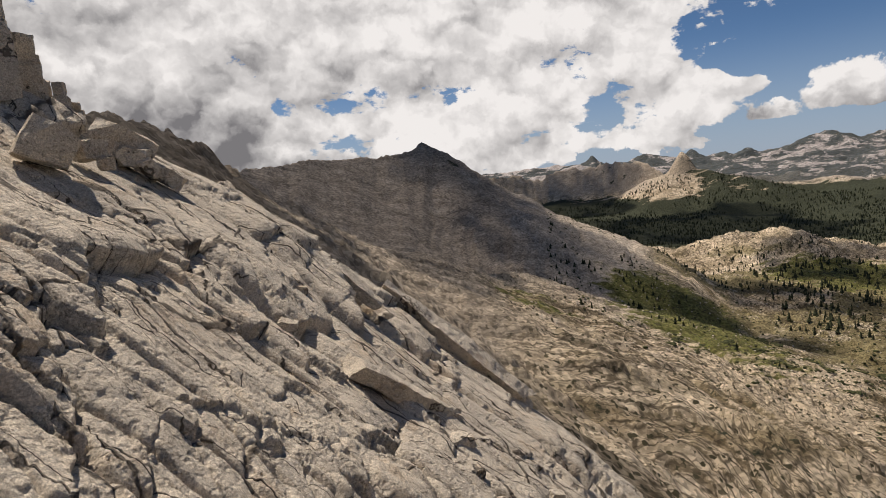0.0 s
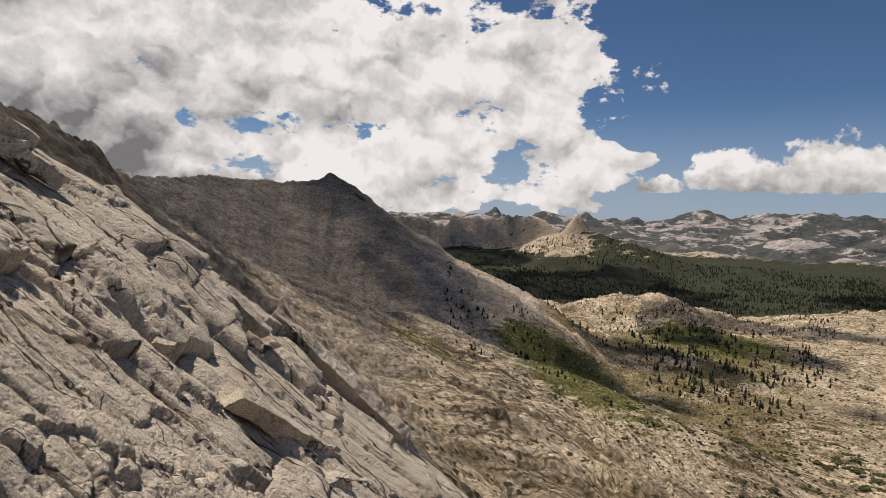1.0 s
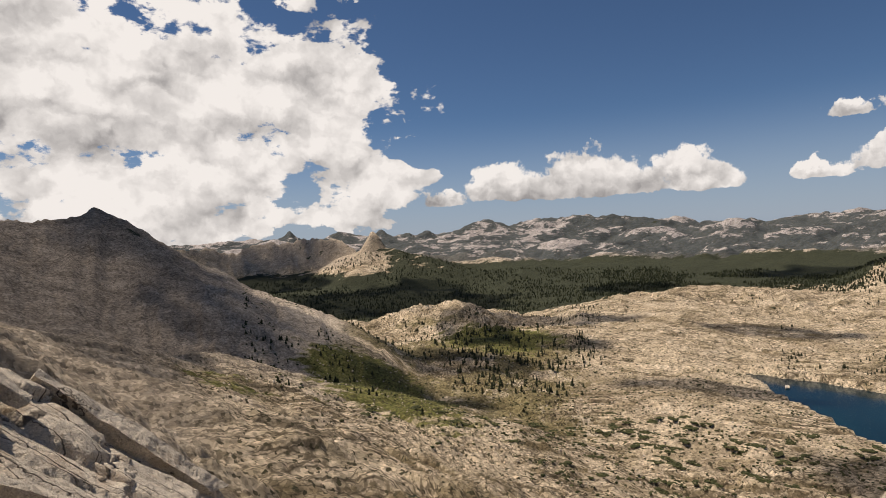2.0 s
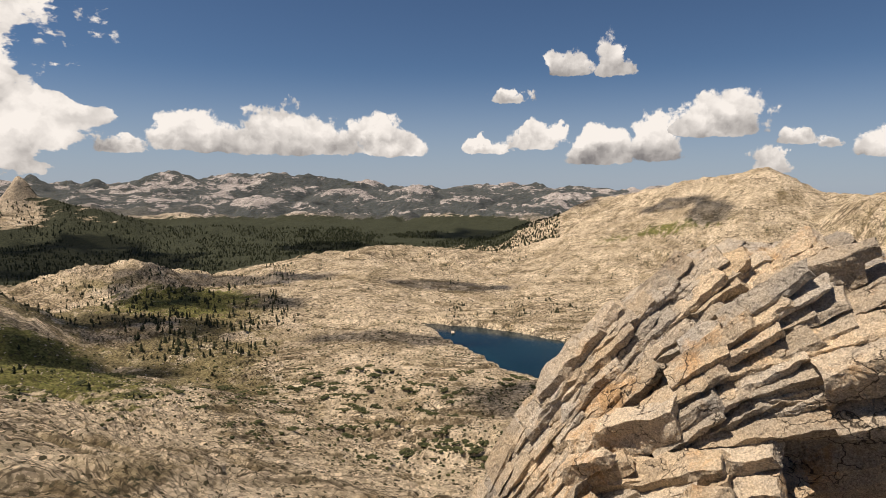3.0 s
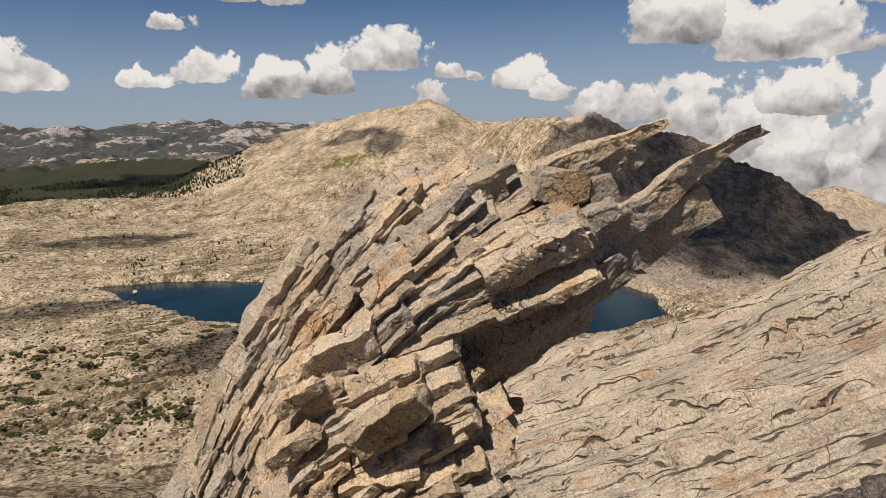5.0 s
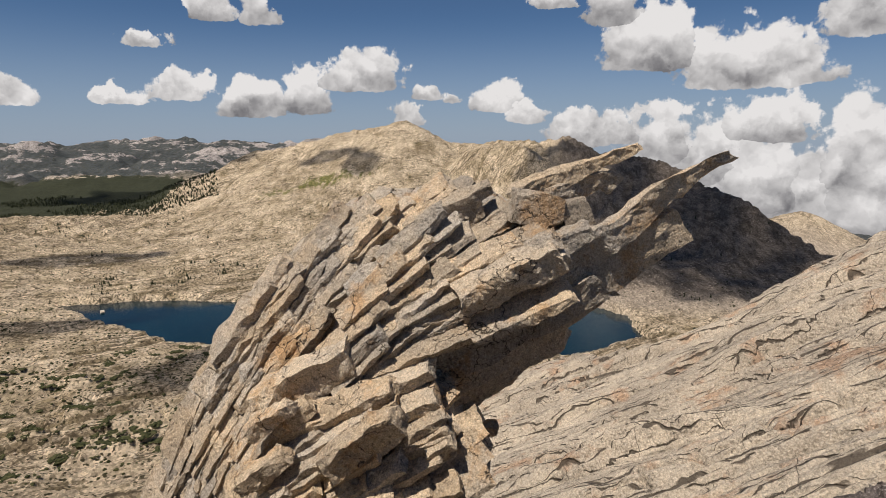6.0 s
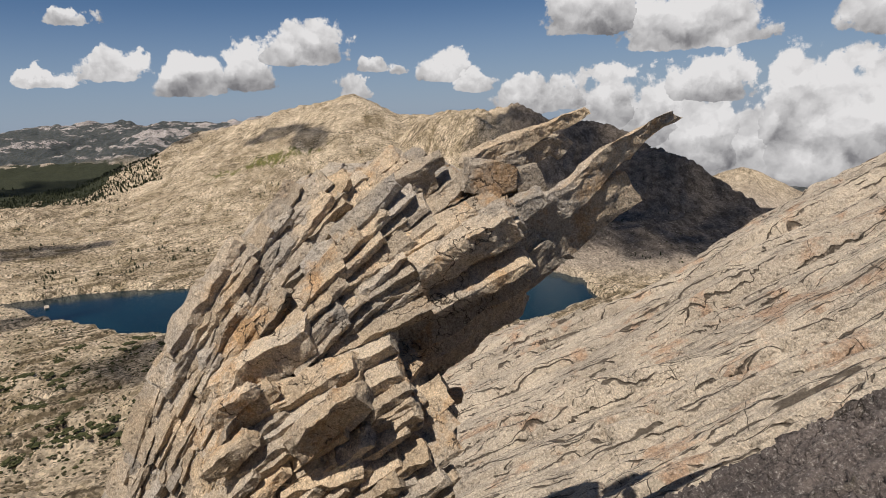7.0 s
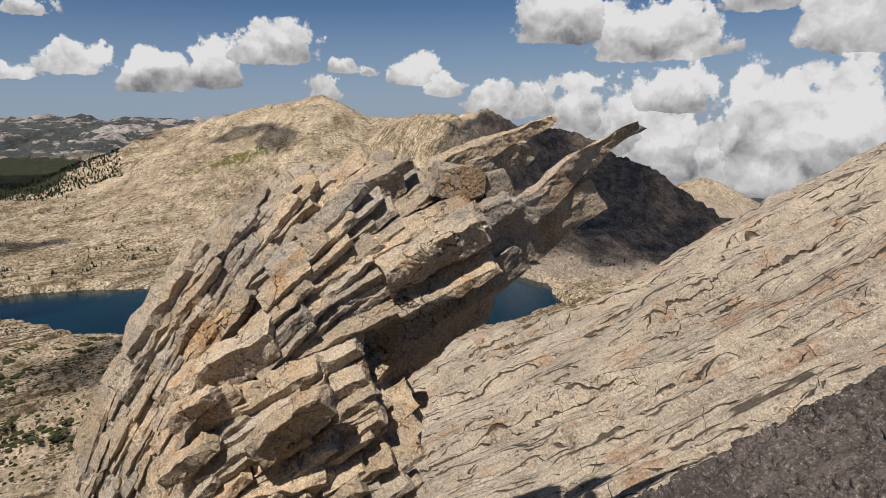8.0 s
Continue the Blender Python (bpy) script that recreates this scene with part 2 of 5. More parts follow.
def grid_mesh(name, P, attrs=None, keep=None):
    """A mesh from an (n, m, 3) array of places; keep: which of them carry faces."""
    n, m = P.shape[:2]
    me = bpy.data.meshes.new(name)
    idx = np.arange(n * m).reshape(n, m)
    q = np.stack([idx[:-1, :-1], idx[1:, :-1], idx[1:, 1:], idx[:-1, 1:]], -1).reshape(-1, 4)
    if keep is not None:
        q = q[keep.reshape(-1)[q].all(1)]
    me.vertices.add(n * m)
    me.vertices.foreach_set("co", P.reshape(-1).astype(np.float32))
    me.loops.add(q.size)
    me.loops.foreach_set("vertex_index", q.reshape(-1).astype(np.int32))
    me.polygons.add(len(q))
    me.polygons.foreach_set("loop_start", (np.arange(len(q)) * 4).astype(np.int32))
    me.update(calc_edges=True)
    for key, v in (attrs or {}).items():
        a = me.attributes.new(key, "FLOAT", "POINT")
        a.data.foreach_set("value", v.reshape(-1).astype(np.float32))
    me.validate()
    return me


# ---- materials ----
def material(name):
    m = bpy.data.materials.new(name)
    m.use_nodes = True
    return m, Nodes(m.node_tree)


def finish(g, colour, rough=0.85, bump=None, strength=0.5, distance=0.05, spec=0.25):
    b = g.add("ShaderNodeBsdfPrincipled", {"Base Color": colour, "Roughness": rough, "Specular IOR Level": spec})
    if bump is not None:
        n = g.add("ShaderNodeBump", {"Height": bump, "Strength": strength, "Distance": distance})
        g.put(b.inputs["Normal"], n.outputs[0])
    g.add("ShaderNodeOutputMaterial", {"Surface": b.outputs[0]})


def crack_lines(g, vec, thin):
    """Dark hairlines along the borders of cells: 1 in the crack."""
    n = g.add("ShaderNodeTexVoronoi", {"Vector": vec, "Scale": 1.0})
    n.feature = "DISTANCE_TO_EDGE"
    return g.ramp(n.outputs["Distance"], g_zero(g, thin, 0.25), thin, 1.0, 0.0)


def g_zero(g, value, k):
    return g.math("MULTIPLY", value, k)


def rock_material(name, pale, grey, rust, scale=1.0, lichen=0.5, rust_amount=0.5, seams=(), strata=()):
    """Coarse granite: mottled grains, dark lichen specks, rusty stains, cracks. seams: (length, width, thickness) of the
    joint patterns along the rock's beds; without them, short cracks run every way. strata: (spacing, thickness) of long
    sub-parallel partings between its layers."""
    m, g = material(name)
    co = g.add("ShaderNodeNewGeometry").outputs["Position"]
    rnd = g.add("ShaderNodeObjectInfo").outputs["Random"]
    large = g.noise(co, 0.55 * scale, 5.0, 0.6)
    mid = g.noise(co, 3.1 * scale, 7.0, 0.68)
    grain = g.noise(co, 40.0 * scale, 6.0, 0.8)
    chip = g.add("ShaderNodeTexVoronoi", {"Vector": g.vmath("ADD", co, g.vmath("MULTIPLY", g.noise(co, 12.0 * scale, 2.0, out="Color"), (0.08, 0.08, 0.08))), "Scale": 40.0 * scale})
    flake = g.add("ShaderNodeSeparateColor", {0: chip.outputs["Color"]}).outputs[0]
    speck = g.noise(co, 19.0 * scale, 5.0, 0.75)
    c = g.mix(g.ramp(large, 0.36, 0.64), rgb(*pale), rgb(*grey))
    c = g.mix(g.math("MULTIPLY", g.ramp(mid, 0.50, 0.68), 0.55), c, rgb(*[0.66 * v for v in grey]))
    c = g.mix(g.math("MULTIPLY", g.ramp(g.noise(co, 0.9 * scale, 6.0, 0.68), 0.53, 0.66), rust_amount), c, rgb(*rust))
    c = g.mix(g.math("MULTIPLY", g.math("MULTIPLY", g.ramp(speck, 0.53, 0.62), g.ramp(mid, 0.42, 0.58)), lichen), c, rgb(0.045, 0.042, 0.038))
    c = g.mix(g.math("MULTIPLY", g.ramp(speck, 0.46, 0.36), 0.45), c, rgb(0.60, 0.56, 0.49))
    c = g.mix(1.0, c, g.mix(g.ramp(grain, 0.33, 0.67), rgb(0.66, 0.65, 0.64), rgb(1.28, 1.28, 1.27)), "MULTIPLY")
    c = g.mix(1.0, c, g.mix(flake, rgb(0.80, 0.795, 0.79), rgb(1.17, 1.17, 1.17)), "MULTIPLY")
    gap = None
    wob = g.add("ShaderNodeSeparateColor", {0: g.noise(co, 0.7 * scale, 5.0, 0.6, out="Color")}).outputs
    fade = g.noise(co, 0.45 * scale, 4.0, 0.6)
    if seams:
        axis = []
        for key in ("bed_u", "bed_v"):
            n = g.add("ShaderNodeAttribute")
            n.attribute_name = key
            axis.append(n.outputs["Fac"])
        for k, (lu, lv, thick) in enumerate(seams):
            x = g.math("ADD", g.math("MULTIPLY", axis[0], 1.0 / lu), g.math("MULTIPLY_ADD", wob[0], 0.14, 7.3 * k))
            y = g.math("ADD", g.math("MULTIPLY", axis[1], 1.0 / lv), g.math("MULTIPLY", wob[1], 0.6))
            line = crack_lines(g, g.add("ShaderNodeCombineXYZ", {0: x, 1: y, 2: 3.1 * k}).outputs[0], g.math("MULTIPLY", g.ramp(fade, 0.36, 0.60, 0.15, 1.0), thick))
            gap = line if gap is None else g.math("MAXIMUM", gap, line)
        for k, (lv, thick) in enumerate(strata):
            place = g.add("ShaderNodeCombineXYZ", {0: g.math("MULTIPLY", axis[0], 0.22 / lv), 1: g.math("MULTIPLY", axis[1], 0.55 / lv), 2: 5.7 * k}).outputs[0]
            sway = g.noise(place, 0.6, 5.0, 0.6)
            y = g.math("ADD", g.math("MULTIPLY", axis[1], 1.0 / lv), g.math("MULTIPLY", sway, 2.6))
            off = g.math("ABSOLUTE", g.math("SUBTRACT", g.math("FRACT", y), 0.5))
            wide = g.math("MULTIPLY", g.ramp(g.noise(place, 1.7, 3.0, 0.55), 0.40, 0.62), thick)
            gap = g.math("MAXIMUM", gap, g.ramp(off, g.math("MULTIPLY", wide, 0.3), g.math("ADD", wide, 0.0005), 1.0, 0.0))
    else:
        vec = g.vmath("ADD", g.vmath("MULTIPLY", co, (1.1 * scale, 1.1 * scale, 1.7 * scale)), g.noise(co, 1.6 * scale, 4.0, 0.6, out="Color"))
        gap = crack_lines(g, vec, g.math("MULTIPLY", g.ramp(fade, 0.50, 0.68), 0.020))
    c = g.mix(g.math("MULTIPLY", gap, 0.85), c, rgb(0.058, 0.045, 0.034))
    tone = g.math("MULTIPLY_ADD", rnd, 0.44, 0.80) if not seams else g.math("ADD", 1.0, 0.0)
    hue = g.math("FRACT", g.math("MULTIPLY", rnd, 17.31)) if not seams else 0.3
    warm = g.math("MULTIPLY", tone, g.math("MULTIPLY_ADD", hue, 0.10, 0.97))
    cool = g.math("MULTIPLY", tone, g.math("MULTIPLY_ADD", hue, -0.15, 1.05))
    c = g.mix(1.0, c, g.add("ShaderNodeCombineColor", {0: warm, 1: tone, 2: cool}).outputs[0], "MULTIPLY")
    pit = g.add("ShaderNodeTexVoronoi", {"Vector": g.vmath("ADD", co, g.vmath("MULTIPLY", g.noise(co, 5.0 * scale, 3.0, out="Color"), (0.25, 0.25, 0.25))), "Scale": 9.0 * scale})
    c = g.mix(g.math("MULTIPLY", g.ramp(pit.outputs["Distance"], 0.30, 0.08), 0.35 * lichen), c, rgb(0.10, 0.085, 0.07))
    h = g.math("ADD", g.math("MULTIPLY", mid, 1.3), g.math("ADD", g.math("MULTIPLY", grain, 0.16), g.math("MULTIPLY", speck, 0.45)))
    h = g.math("ADD", h, g.math("MULTIPLY", g.ramp(pit.outputs["Distance"], 0.0, 0.5), 0.35))
    h = g.math("SUBTRACT", h, g.math("MULTIPLY", gap, 0.8))
    finish(g, c, 0.9, h, 1.0, 0.075 / scale)
    return m


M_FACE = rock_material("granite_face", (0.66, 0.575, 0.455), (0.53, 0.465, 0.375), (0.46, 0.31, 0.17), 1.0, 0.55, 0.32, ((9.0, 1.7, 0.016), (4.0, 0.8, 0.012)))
M_OUTCROP = rock_material("granite_outcrop", (0.58, 0.475, 0.345), (0.42, 0.37, 0.305), (0.46, 0.27, 0.115), 1.0, 0.60, 0.62)
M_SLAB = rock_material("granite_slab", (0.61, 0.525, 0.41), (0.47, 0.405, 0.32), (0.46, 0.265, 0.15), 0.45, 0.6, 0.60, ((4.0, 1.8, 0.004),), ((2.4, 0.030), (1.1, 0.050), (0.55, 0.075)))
# darker than the other granite: lichen, and the block's shade put into its colour
M_DARK = rock_material("lichened_granite_shaded", (0.195, 0.160, 0.140), (0.115, 0.095, 0.085), (0.12, 0.10, 0.05), 1.8, 1.0, 0.4)


def ground_material():
    """Glaciated granite with meadow, forest and talus laid on by the mesh's cover attributes."""
    m, g = material("alpine_ground")
    co = g.add("ShaderNodeNewGeometry").outputs["Position"]
    cover = {}
    for key in ("forest", "meadow", "talus", "range", "heath", "pale", "bed_u", "bed_v", "olive", "scree", "shaded_rock", "crown"):
        n = g.add("ShaderNodeAttribute")
        n.attribute_name = key
        cover[key] = n.outputs["Fac"]
    stretch = g.add("ShaderNodeMapping", {"Vector": co, "Rotation": (0.0, 0.0, -1.0), "Scale": (0.45, 1.5, 1.0)}).outputs[0]
    n1 = g.noise(co, 0.008, 6.0, 0.6)
    n2 = g.noise(stretch, 0.045, 9.0, 0.72)
    n3 = g.noise(co, 0.16, 8.0, 0.78)
    n4 = g.noise(stretch, 0.014, 7.0, 0.66)
    rock = g.mix(g.ramp(n1, 0.40, 0.60), rgb(0.60, 0.495, 0.355), rgb(0.45, 0.365, 0.255))
    rock = g.mix(g.math("MULTIPLY", cover["pale"], 0.85), rock, rgb(0.60, 0.495, 0.355))
    rock = g.mix(g.math("MULTIPLY", g.ramp(n2, 0.53, 0.66), 0.5), rock, rgb(0.22, 0.17, 0.115))
    rock = g.mix(g.math("MULTIPLY", g.ramp(n4, 0.55, 0.66), 0.65), rock, rgb(0.19, 0.14, 0.07))
    heath = g.ramp(g.math("ADD", g.math("MULTIPLY", cover["heath"], 0.75), g.math("MULTIPLY_ADD", n3, 1.6, -0.8)), 0.44, 0.60)
    rock = g.mix(g.math("MULTIPLY", heath, 0.70), rock, rgb(0.12, 0.09, 0.048))
    rock = g.mix(g.math("MULTIPLY", g.ramp(n3, 0.43, 0.31), 0.7), rock, rgb(0.62, 0.53, 0.40))
    rock = g.mix(g.math("MULTIPLY", g.ramp(g.math("ADD", cover["olive"], g.math("MULTIPLY_ADD", n3, 1.1, -0.55)), 0.25, 0.6), 0.8), rock, rgb(0.165, 0.14, 0.055))
    # patches of heath and gravel, tens of metres across, with ragged rims
    n5 = g.noise(co, 0.022, 9.0, 0.74)
    rock = g.mix(g.math("MULTIPLY", g.math("MULTIPLY", g.ramp(n5, 0.50, 0.57), g.math("SUBTRACT", 1.0, g.math("MULTIPLY", cover["pale"], 0.6))), 0.42), rock, g.mix(g.ramp(n3, 0.35, 0.65), rgb(0.125, 0.10, 0.045), rgb(0.21, 0.165, 0.085)))
    rock = g.mix(g.math("MULTIPLY", g.ramp(n5, 0.45, 0.36), 0.75), rock, rgb(0.68, 0.58, 0.44))
    wob = g.add("ShaderNodeSeparateColor", {0: g.noise(co, 0.03, 5.0, 0.62, out="Color")}).outputs
    fade = g.noise(co, 0.012, 4.0, 0.6)
    for lu, lv, thick, k in ((70.0, 15.0, 0.055, 0.0), (26.0, 6.0, 0.075, 5.0)):
        x = g.math("ADD", g.math("MULTIPLY", cover["bed_u"], 1.0 / lu), g.math("MULTIPLY_ADD", wob[0], 0.10, k))
        y = g.math("ADD", g.math("MULTIPLY", cover["bed_v"], 1.0 / lv), g.math("MULTIPLY", wob[1], 0.5))
        line = crack_lines(g, g.add("ShaderNodeCombineXYZ", {0: x, 1: y, 2: k}).outputs[0], g.math("MULTIPLY", g.ramp(fade, 0.38, 0.62), thick))
        rock = g.mix(g.math("MULTIPLY", line, 0.75), rock, rgb(0.10, 0.078, 0.05))
    grey = g.mix(g.ramp(n3, 0.3, 0.7), rgb(0.50, 0.425, 0.335), rgb(0.30, 0.25, 0.195))
    grey = g.mix(g.math("MULTIPLY", g.ramp(n2, 0.50, 0.64), 0.45), grey, rgb(0.165, 0.135, 0.105))
    # darker mix for some ridges: dark rock with cloud shade put into its colour
    grey = g.mix(cover["shaded_rock"], grey, g.mix(g.ramp(n2, 0.40, 0.62), rgb(0.27, 0.225, 0.18), rgb(0.13, 0.108, 0.085)))
    grey = g.mix(g.math("MULTIPLY", cover["scree"], 0.92), grey, g.mix(g.ramp(n2, 0.40, 0.66), rgb(0.62, 0.535, 0.425), rgb(0.44, 0.37, 0.285)))
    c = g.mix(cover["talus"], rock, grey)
    grass = g.mix(g.ramp(n3, 0.35, 0.65), rgb(0.095, 0.105, 0.028), rgb(0.215, 0.195, 0.075))
    mead = g.ramp(g.math("ADD", cover["meadow"], g.math("MULTIPLY_ADD", n2, 1.6, -0.8)), 0.42, 0.62)
    c = g.mix(mead, c, grass)
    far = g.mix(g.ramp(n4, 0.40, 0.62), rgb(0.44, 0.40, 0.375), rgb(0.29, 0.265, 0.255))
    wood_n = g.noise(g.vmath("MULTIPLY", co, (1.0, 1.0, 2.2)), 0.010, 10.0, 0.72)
    # far woods bluish and lighter than near ones, haze put into their colour
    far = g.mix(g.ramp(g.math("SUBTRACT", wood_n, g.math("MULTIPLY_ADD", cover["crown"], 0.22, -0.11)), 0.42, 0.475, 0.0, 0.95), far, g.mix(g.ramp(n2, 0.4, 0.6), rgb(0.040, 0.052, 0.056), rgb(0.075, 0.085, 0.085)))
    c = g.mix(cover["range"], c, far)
    stones = g.add("ShaderNodeTexVoronoi", {"Vector": g.vmath("ADD", co, g.vmath("MULTIPLY", g.noise(co, 0.3, 2.0, out="Color"), (3.0, 3.0, 3.0))), "Scale": 0.42})
    bit = g.add("ShaderNodeSeparateColor", {0: stones.outputs["Color"]}).outputs
    stones2 = g.add("ShaderNodeTexVoronoi", {"Vector": stretch, "Scale": 0.085})
    bit2 = g.add("ShaderNodeSeparateColor", {0: stones2.outputs["Color"]}).outputs
    c = g.mix(1.0, c, g.mix(bit[0], rgb(0.58, 0.57, 0.56), rgb(1.40, 1.40, 1.40)), "MULTIPLY")
    c = g.mix(1.0, c, g.mix(bit2[0], rgb(0.86, 0.855, 0.85), rgb(1.12, 1.12, 1.12)), "MULTIPLY")
    c = g.mix(g.math("MULTIPLY", g.ramp(bit[1], 0.90, 0.93), g.math("SUBTRACT", 1.0, cover["talus"])), c, rgb(0.075, 0.065, 0.038))
    wood = g.mix(g.ramp(n3, 0.35, 0.65), rgb(0.026, 0.033, 0.022), rgb(0.062, 0.064, 0.038))
    fo = g.ramp(g.math("ADD", cover["forest"], g.math("MULTIPLY_ADD", n2, 1.0, g.math("MULTIPLY_ADD", n4, 1.8, -1.4))), 0.32, 0.42)
    c = g.mix(fo, c, wood)
    h = g.math("ADD", g.math("MULTIPLY", n2, 1.6), g.math("MULTIPLY", n3, 1.2))
    finish(g, c, 0.95, h, 1.0, 3.0, 0.1)
    return m


M_GROUND = ground_material()


def water_material():
    m, g = material("lake_water")
    co = g.add("ShaderNodeNewGeometry").outputs["Position"]
    c = g.mix(g.ramp(g.noise(co, 0.006, 3.0), 0.35, 0.65), rgb(0.003, 0.017, 0.026), rgb(0.004, 0.024, 0.034))
    finish(g, c, 0.16, g.noise(co, 0.7, 4.0), 0.35, 0.25, 0.22)
    return m


M_WATER = water_material()


# ---- the ground: one sheet ----
def tent(X, Y, crest, front, back=None, wide=0.0):
    """Height of a ridge whose crest runs through places (azimuth, distance, elevation), falling at the given slopes."""
    best = np.full(X.shape, -1e4)
    pts = [at(*c) for c in crest]
    for a, b in zip(pts[:-1], pts[1:]):
        ex, ey = b.x - a.x, b.y - a.y
        ll = ex * ex + ey * ey
        s = np.clip(((X - a.x) * ex + (Y - a.y) * ey) / ll, 0, 1)
        qx, qy = a.x + s * ex, a.y + s * ey
        d = np.hypot(X - qx, Y - qy)
        side = (ex * (Y - a.y) - ey * (X - a.x)) / math.sqrt(ll)
        if ex * (0 - a.y) - ey * (0 - a.x) < 0:
            side = -side
        slope = front if back is None else back + (front - back) * smooth(side / (d + 20.0), -0.8, 0.8)
        z = a.z + s * (b.z - a.z) - slope * np.maximum(d - wide, 0) * (1 - 0.18 * np.clip(d / 900.0, 0, 1))
        best = np.maximum(best, z)
    return best


def smax(a, b, k):
    h = np.clip(0.5 + 0.5 * (a - b) / k, 0, 1)
    return b + (a - b) * h + k * h * (1 - h)


LAKE_Z = 18.0
LAKE = [(54.7, 1184), (60, 1145), (65.6, 1098), (70, 1062), (85, 1035), (104, 997), (107.5, 950), (109.6, 833), (102, 740), (85, 760), (67.5, 848), (63, 892), (58.6, 1010)]


def lake_distance(X, Y):
    """Signed distance to the shore, negative in the lake."""
    pts = [at(a, r, 0) for a, r in LAKE]
    best, inside = np.full(X.shape, 1e9), np.zeros(X.shape, bool)
    for a, b in zip(pts, pts[1:] + pts[:1]):
        ex, ey = b.x - a.x, b.y - a.y
        s = np.clip(((X - a.x) * ex + (Y - a.y) * ey) / (ex * ex + ey * ey), 0, 1)
        best = np.minimum(best, np.hypot(X - a.x - s * ex, Y - a.y - s * ey))
        cross = (a.y > Y) != (b.y > Y)
        inside ^= cross & (X < (b.x - a.x) * (Y - a.y) / (b.y - a.y + 1e-9) + a.x)
    return np.where(inside, -best, best)


FLOOR_R = [0, 2.5, 14, 60, 200, 330, 520, 700, 1000, 1300, 1700, 2100, 2600, 3300, 4100, 5000]
FLOOR = {  # azimuth: heights at those distances
    -60: [298, 298, 290, 250, 150, 125, 110, 110, 130, 150, 150, 150, 160, 200, 260, 300],
    12: [298, 292, 240, 160, 75, 50, 40, 52, 66, 58, 48, 50, 78, 150, 230, 260],
    30: [298, 292, 240, 160, 75, 36, 22, 30, 52, 62, 30, 28, 62, 130, 220, 260],
    47: [298, 297, 282, 235, 110, 40, 18, 20, 34, 58, 78, 40, 60, 120, 225, 260],
    62: [298, 297, 282, 235, 110, 40, 20, 16, 20, 28, 36, 46, 52, 105, 225, 260],
    85: [298, 297, 282, 235, 110, 50, 24, 20, 24, 36, 58, 90, 120, 150, 200, 240],
    98: [298, 297, 282, 235, 120, 60, 30, 20, 30, 60, 90, 60, -20, -100, -200, -300],
    112: [298, 297, 282, 235, 120, 60, 30, 20, 30, 50, 20, -60, -160, -300, -440, -580],
    160: [298, 298, 297, 285, 230, 190, 120, 60, 10, -30, -80, -140, -200, -320, -460, -600],
}


def floor_height(az, r):
    keys = sorted(FLOOR)
    cols = np.stack([np.interp(r, FLOOR_R, FLOOR[k]) for k in keys])
    pos = np.interp(az, keys, np.arange(len(keys)))
    i = np.clip(pos.astype(int), 0, len(keys) - 2)
    t = pos - i
    t = t * t * (3 - 2 * t)
    lo = np.take_along_axis(cols, i[None], 0)[0]
    hi = np.take_along_axis(cols, i[None] + 1, 0)[0]
    return lo + (hi - lo) * t


